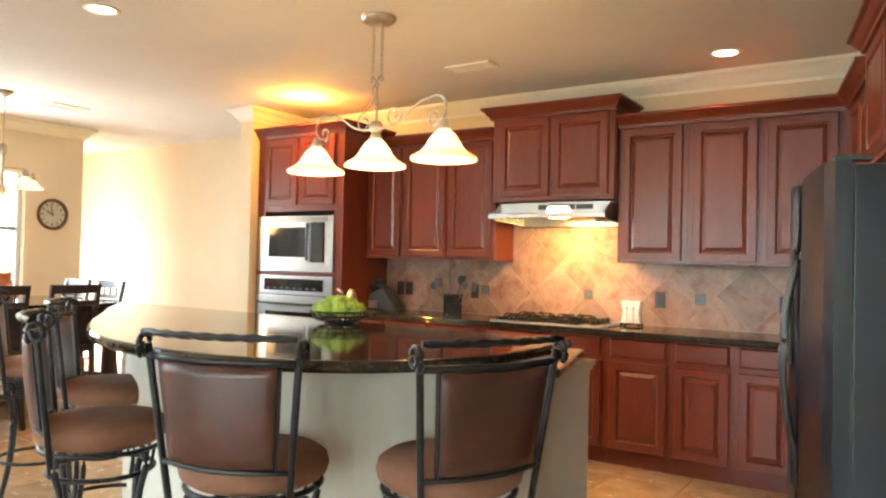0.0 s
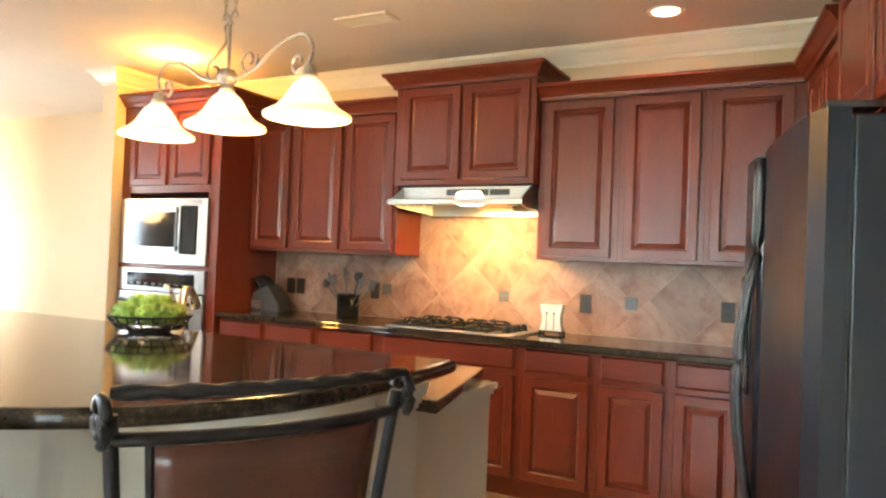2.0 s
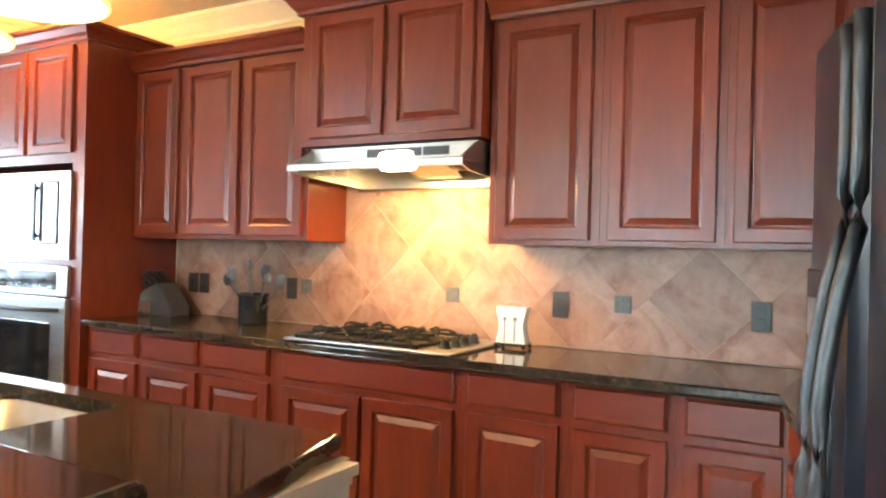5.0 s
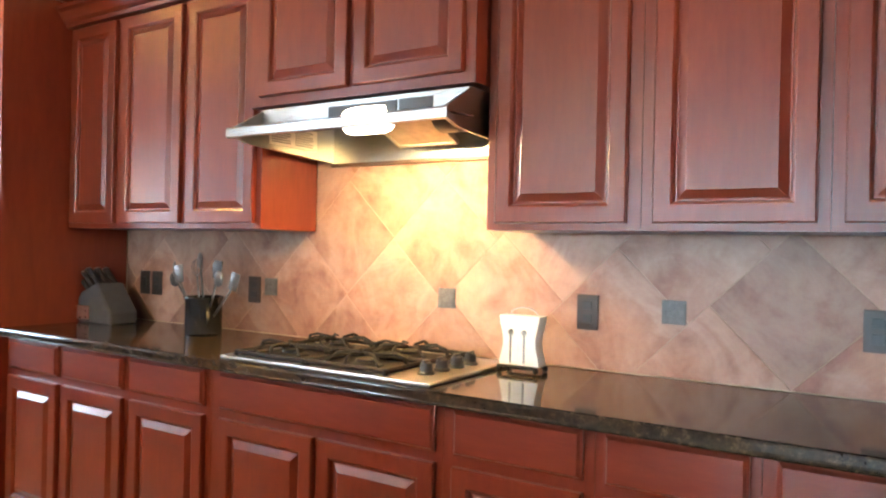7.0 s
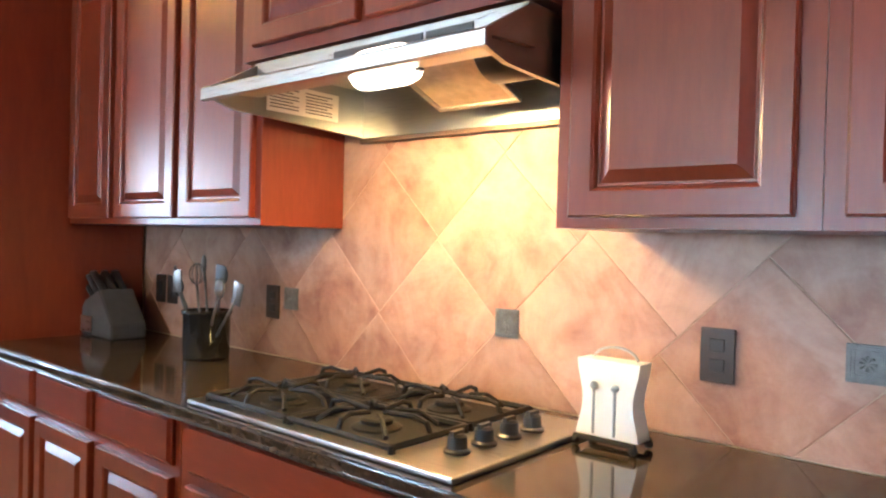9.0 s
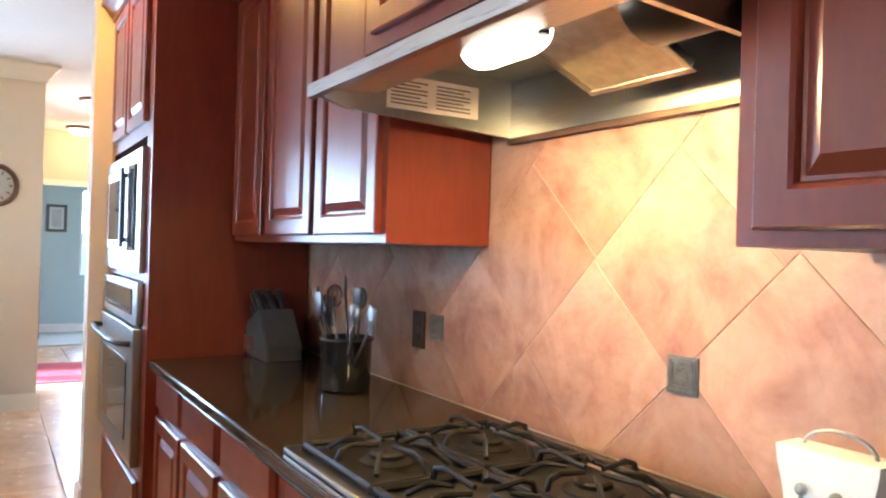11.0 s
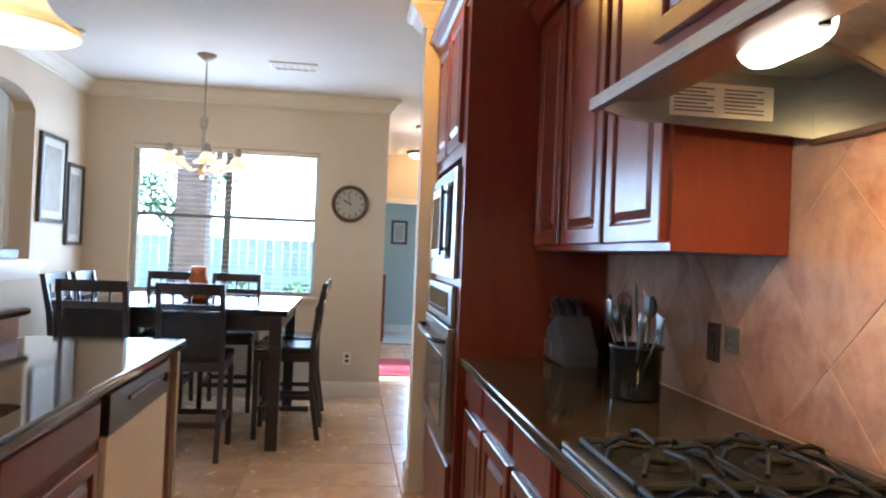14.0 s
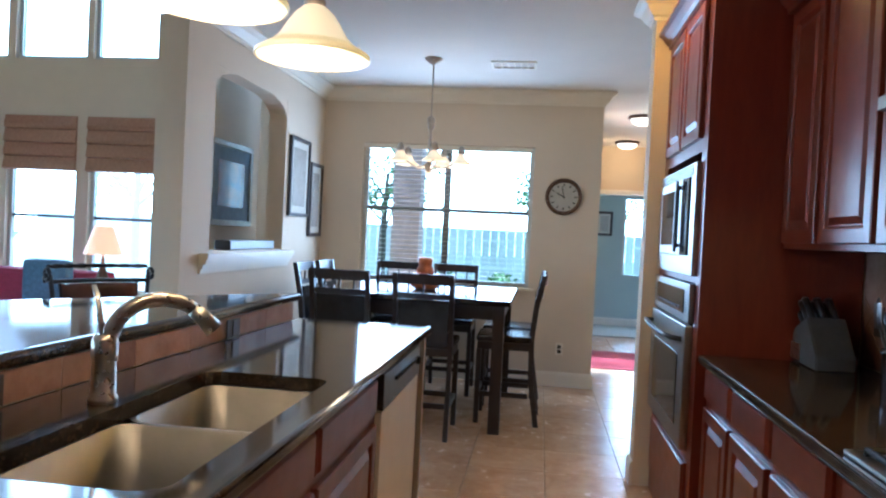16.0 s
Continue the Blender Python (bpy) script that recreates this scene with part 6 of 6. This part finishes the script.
def tree(x, y, h, r, seed):
    rg = random.Random(seed)
    t = thing("tree", (x, y, -0.21), "leafy green garden tree seen through the windows", "tree", "garden trees")
    bm = bmesh.new()
    tube(bm, [(0, 0, 0), (0.05, 0.03, h * 0.35), (0.0, 0.1, h * 0.7)], 0.16, 9, 0.06)
    for k in range(6):
        a = rg.uniform(0, 6.28)
        z0 = h * rg.uniform(0.3, 0.6)
        tube(bm, [(0, 0.05, z0), (0.5 * r * math.cos(a), 0.5 * r * math.sin(a), z0 + h * 0.18), (0.8 * r * math.cos(a), 0.8 * r * math.sin(a), z0 + h * 0.25)], 0.05, 6, 0.015)
    part("trunk", bm, BARK, t)
    vs, fs = [], []
    for c in range(34):
        d = Vector((rg.gauss(0, 1), rg.gauss(0, 1), rg.gauss(0, 1))).normalized() * rg.uniform(0.35, 1.0)
        cc = Vector((d.x * r, d.y * r, h * 0.66 + d.z * h * 0.34))
        for k in range(38):
            p = cc + Vector((rg.gauss(0, 0.22), rg.gauss(0, 0.22), rg.gauss(0, 0.18))) * (r / 1.6)
            a = Vector((rg.gauss(0, 1), rg.gauss(0, 1), rg.gauss(0, 1))).normalized() * 0.09
            b = a.cross(Vector((rg.gauss(0, 1), rg.gauss(0, 1), rg.gauss(0, 1)))).normalized() * 0.045
            i = len(vs)
            vs += [p - a, p + b, p + a, p - b]
            fs.append((i, i + 1, i + 2, i + 3))
    me = bpy.data.meshes.new("crown")
    me.from_pydata([tuple(v) for v in vs], [], fs)
    me.materials.append(LEAF)
    tagged(new("crown", me), kind="stuff").parent = t


for i, (x, y, h, r) in enumerate(((-21, 4.3, 4.2, 1.5), (-23, -1.5, 5.0, 1.8), (-22, 7.5, 6, 2.6), (-18, -4.5, 5, 2.0), (-21, -9, 6, 2.5), (-3, -16, 5.5, 2.2), (2, -18, 6, 2.5), (-9, -17, 5, 2.0))):
    tree(x, y, h, r, i)
for i, y in enumerate((1.9, 3.0, 4.0)):
    rg = random.Random(50 + i)
    sh = thing("shrub", (-13.0, y, -0.21), "low leafy shrub in the garden bed", "shrub", "garden shrubs")
    vs, fs = [], []
    for k in range(900):
        d = Vector((rg.gauss(0, 1), rg.gauss(0, 1), abs(rg.gauss(0, 1)))).normalized() * rg.uniform(0.5, 1.0)
        p = Vector((d.x * 0.5, d.y * 0.5, d.z * 0.9 + 0.05))
        a = Vector((rg.gauss(0, 1), rg.gauss(0, 1), rg.gauss(0, 1))).normalized() * 0.07
        b = a.cross(Vector((rg.gauss(0, 1), rg.gauss(0, 1), rg.gauss(0, 1)))).normalized() * 0.03
        j = len(vs)
        vs += [p - a, p + b, p + a, p - b]
        fs.append((j, j + 1, j + 2, j + 3))
    me = bpy.data.meshes.new("leaves")
    me.from_pydata([tuple(v) for v in vs], [], fs)
    me.materials.append(LEAF)
    tagged(new("leaves", me), kind="stuff").parent = sh
FENCE = wood("fence_wood", (0.55, 0.53, 0.49), (0.70, 0.68, 0.62), 0.8, "z", 8)
fn = thing("fence", (-26, 0, -0.21), "weathered wooden garden fence", "fence")
me = None
for k in range(90):
    b = part("board", boxes((0, 0.02, -0.145, 0.145, 0, 1.85)), FENCE, fn) if me is None else new("board", me)
    me = b.data
    b.parent = fn
    b.location = (0, -16 + 0.3 * k, 0)
part("rail", boxes((0.021, 0.06, -16.1, 10.9, 0.4, 0.48), (0.021, 0.06, -16.1, 10.9, 1.4, 1.48)), FENCE, fn)

# Emissive sheets added past the garden so the windows look overexposed.
BACKDROP_GLOW = glow("emissive_backdrop", (0.80, 0.97, 1.0), 2.6)
part("backdrop", boxes((-62, -61.5, -70, 60, -1, 34)), BACKDROP_GLOW, kind="structure")
part("backdrop", boxes((-70, 60, -62, -61.5, -1, 34)), BACKDROP_GLOW, kind="structure")

# ---- floor tiles ----
PITCH, JOINT = 0.45, 0.005
X0, Y0 = -4.84, 4.22


def tile_mesh(s, name, mat):
    bm = bmesh.new()
    h = s / 2
    lo = [bm.verts.new((x, y, -0.008)) for x, y in ((-h, -h), (h, -h), (h, h), (-h, h))]
    mi = [bm.verts.new((x, y, -0.0018)) for x, y in ((-h, -h), (h, -h), (h, h), (-h, h))]
    g = h - 0.002
    hi = [bm.verts.new((x, y, 0.0)) for x, y in ((-g, -g), (g, -g), (g, g), (-g, g))]
    for A, B in ((lo, mi), (mi, hi)):
        for i in range(4):
            bm.faces.new((A[i], A[(i + 1) % 4], B[(i + 1) % 4], B[i]))
    bm.faces.new(hi)
    me = bpy.data.meshes.new(name)
    bm.to_mesh(me)
    bm.free()
    me.materials.append(mat)
    return me


tile_me = tile_mesh(PITCH - JOINT, "floor_tile", FLOOR_TILE)
floor_ob = bpy.data.objects["floor_base"]
rest_v, rest_f = [], []
for i in range(-16, 20):
    for j in range(-24, 6):
        x, y = X0 + PITCH * (i + 0.5), Y0 + PITCH * (j + 0.5)
        if x < -10.4 or x > 4.1 or y < -6.1 or y > 5.6:
            continue
        near = -7.4 < x < 1.5 and 0.4 < y < 5.2
        hidden = (-3.0 < x < -0.2 and 1.9 < y < 2.9) or (-3.8 < x < 1.3 and y > 4.75)
        if near and not hidden:
            o = new("tile", tile_me)
            o.parent = floor_ob
            o.location = (x, y, 0)
        else:
            k = len(rest_v)
            h = (PITCH - JOINT) / 2
            rest_v += [(x - h, y - h, 0), (x + h, y - h, 0), (x + h, y + h, 0), (x - h, y + h, 0), (x - h, y - h, -0.008), (x + h, y - h, -0.008), (x + h, y + h, -0.008), (x - h, y + h, -0.008)]
            rest_f += [(k, k + 1, k + 2, k + 3), (k, k + 4, k + 5, k + 1), (k + 1, k + 5, k + 6, k + 2), (k + 2, k + 6, k + 7, k + 3), (k + 3, k + 7, k + 4, k)]
me = bpy.data.meshes.new("floor_tiles_far")
me.from_pydata(rest_v, [], rest_f)
me.materials.append(FLOOR_TILE)
tagged(new("floor_tiles_far", me), kind="stuff").parent = floor_ob

# ---- backsplash tiles ----
LIGHT_GROUT = simple("light_grout", (0.40, 0.26, 0.18), 0.85, 0, 0.15, 30, 0.3, 200)
splash = part("wall_backsplash", boxes((-2.80, RX, WALL_Y - 0.006, WALL_Y - 0.0005, 0.917, 1.70)), LIGHT_GROUT, kind="structure")


def clip(poly, axis, val, keep_less):
    out = []
    for i in range(len(poly)):
        a, b = poly[i], poly[(i + 1) % len(poly)]
        ia = (a[axis] <= val) == keep_less
        ib = (b[axis] <= val) == keep_less
        if ia:
            out.append(a)
        if ia != ib:
            t = (val - a[axis]) / (b[axis] - a[axis])
            out.append((a[0] + (b[0] - a[0]) * t, a[1] + (b[1] - a[1]) * t))
    return out


D = 0.467
OFFS = [0.25, 0.30, 0.21, 0.33, 0.25, 0.18, 0.30, 0.27, 0.22, 0.31, 0.26]
for s in range(-5, 6):
    u0 = -1.975 + D * s
    for t in range(-12, 12):
        v0 = OFFS[(s + 1) % len(OFFS)] + D * t
        g = 0.0022
        cs = [(u0 + g, v0 + g), (u0 + D - g, v0 + g), (u0 + D - g, v0 + D - g), (u0 + g, v0 + D - g)]
        poly = [((u + v) / 2, (v - u) / 2) for u, v in cs]
        for ax, val, less in ((0, RX - 0.002, True), (0, -2.798, False), (1, 1.698, True), (1, 0.9185, False)):
            poly = clip(poly, ax, val, less)
            if len(poly) < 3:
                break
        if len(poly) < 3:
            continue
        area = abs(sum(poly[i][0] * poly[(i + 1) % len(poly)][1] - poly[(i + 1) % len(poly)][0] * poly[i][1] for i in range(len(poly)))) / 2
        if area < 0.0008:
            continue
        cx, cz = sum(p[0] for p in poly) / len(poly), sum(p[1] for p in poly) / len(poly)
        bm = bmesh.new()
        a = [bm.verts.new((x - cx, 0.0, z - cz)) for x, z in poly]
        b = [bm.verts.new((x - cx, -0.0012, z - cz)) for x, z in poly]
        c = [bm.verts.new(((x - cx) * 0.994, -0.0021, (z - cz) * 0.994)) for x, z in poly]
        n = len(poly)
        for A, B in ((a, b), (b, c)):
            for i in range(n):
                bm.faces.new((A[i], A[(i + 1) % n], B[(i + 1) % n], B[i]))
        bm.faces.new(c)
        bmesh.ops.recalc_face_normals(bm, faces=bm.faces)
        o = part("tile", bm, SPLASH, splash)
        o.location = (cx, WALL_Y - 0.006, cz)
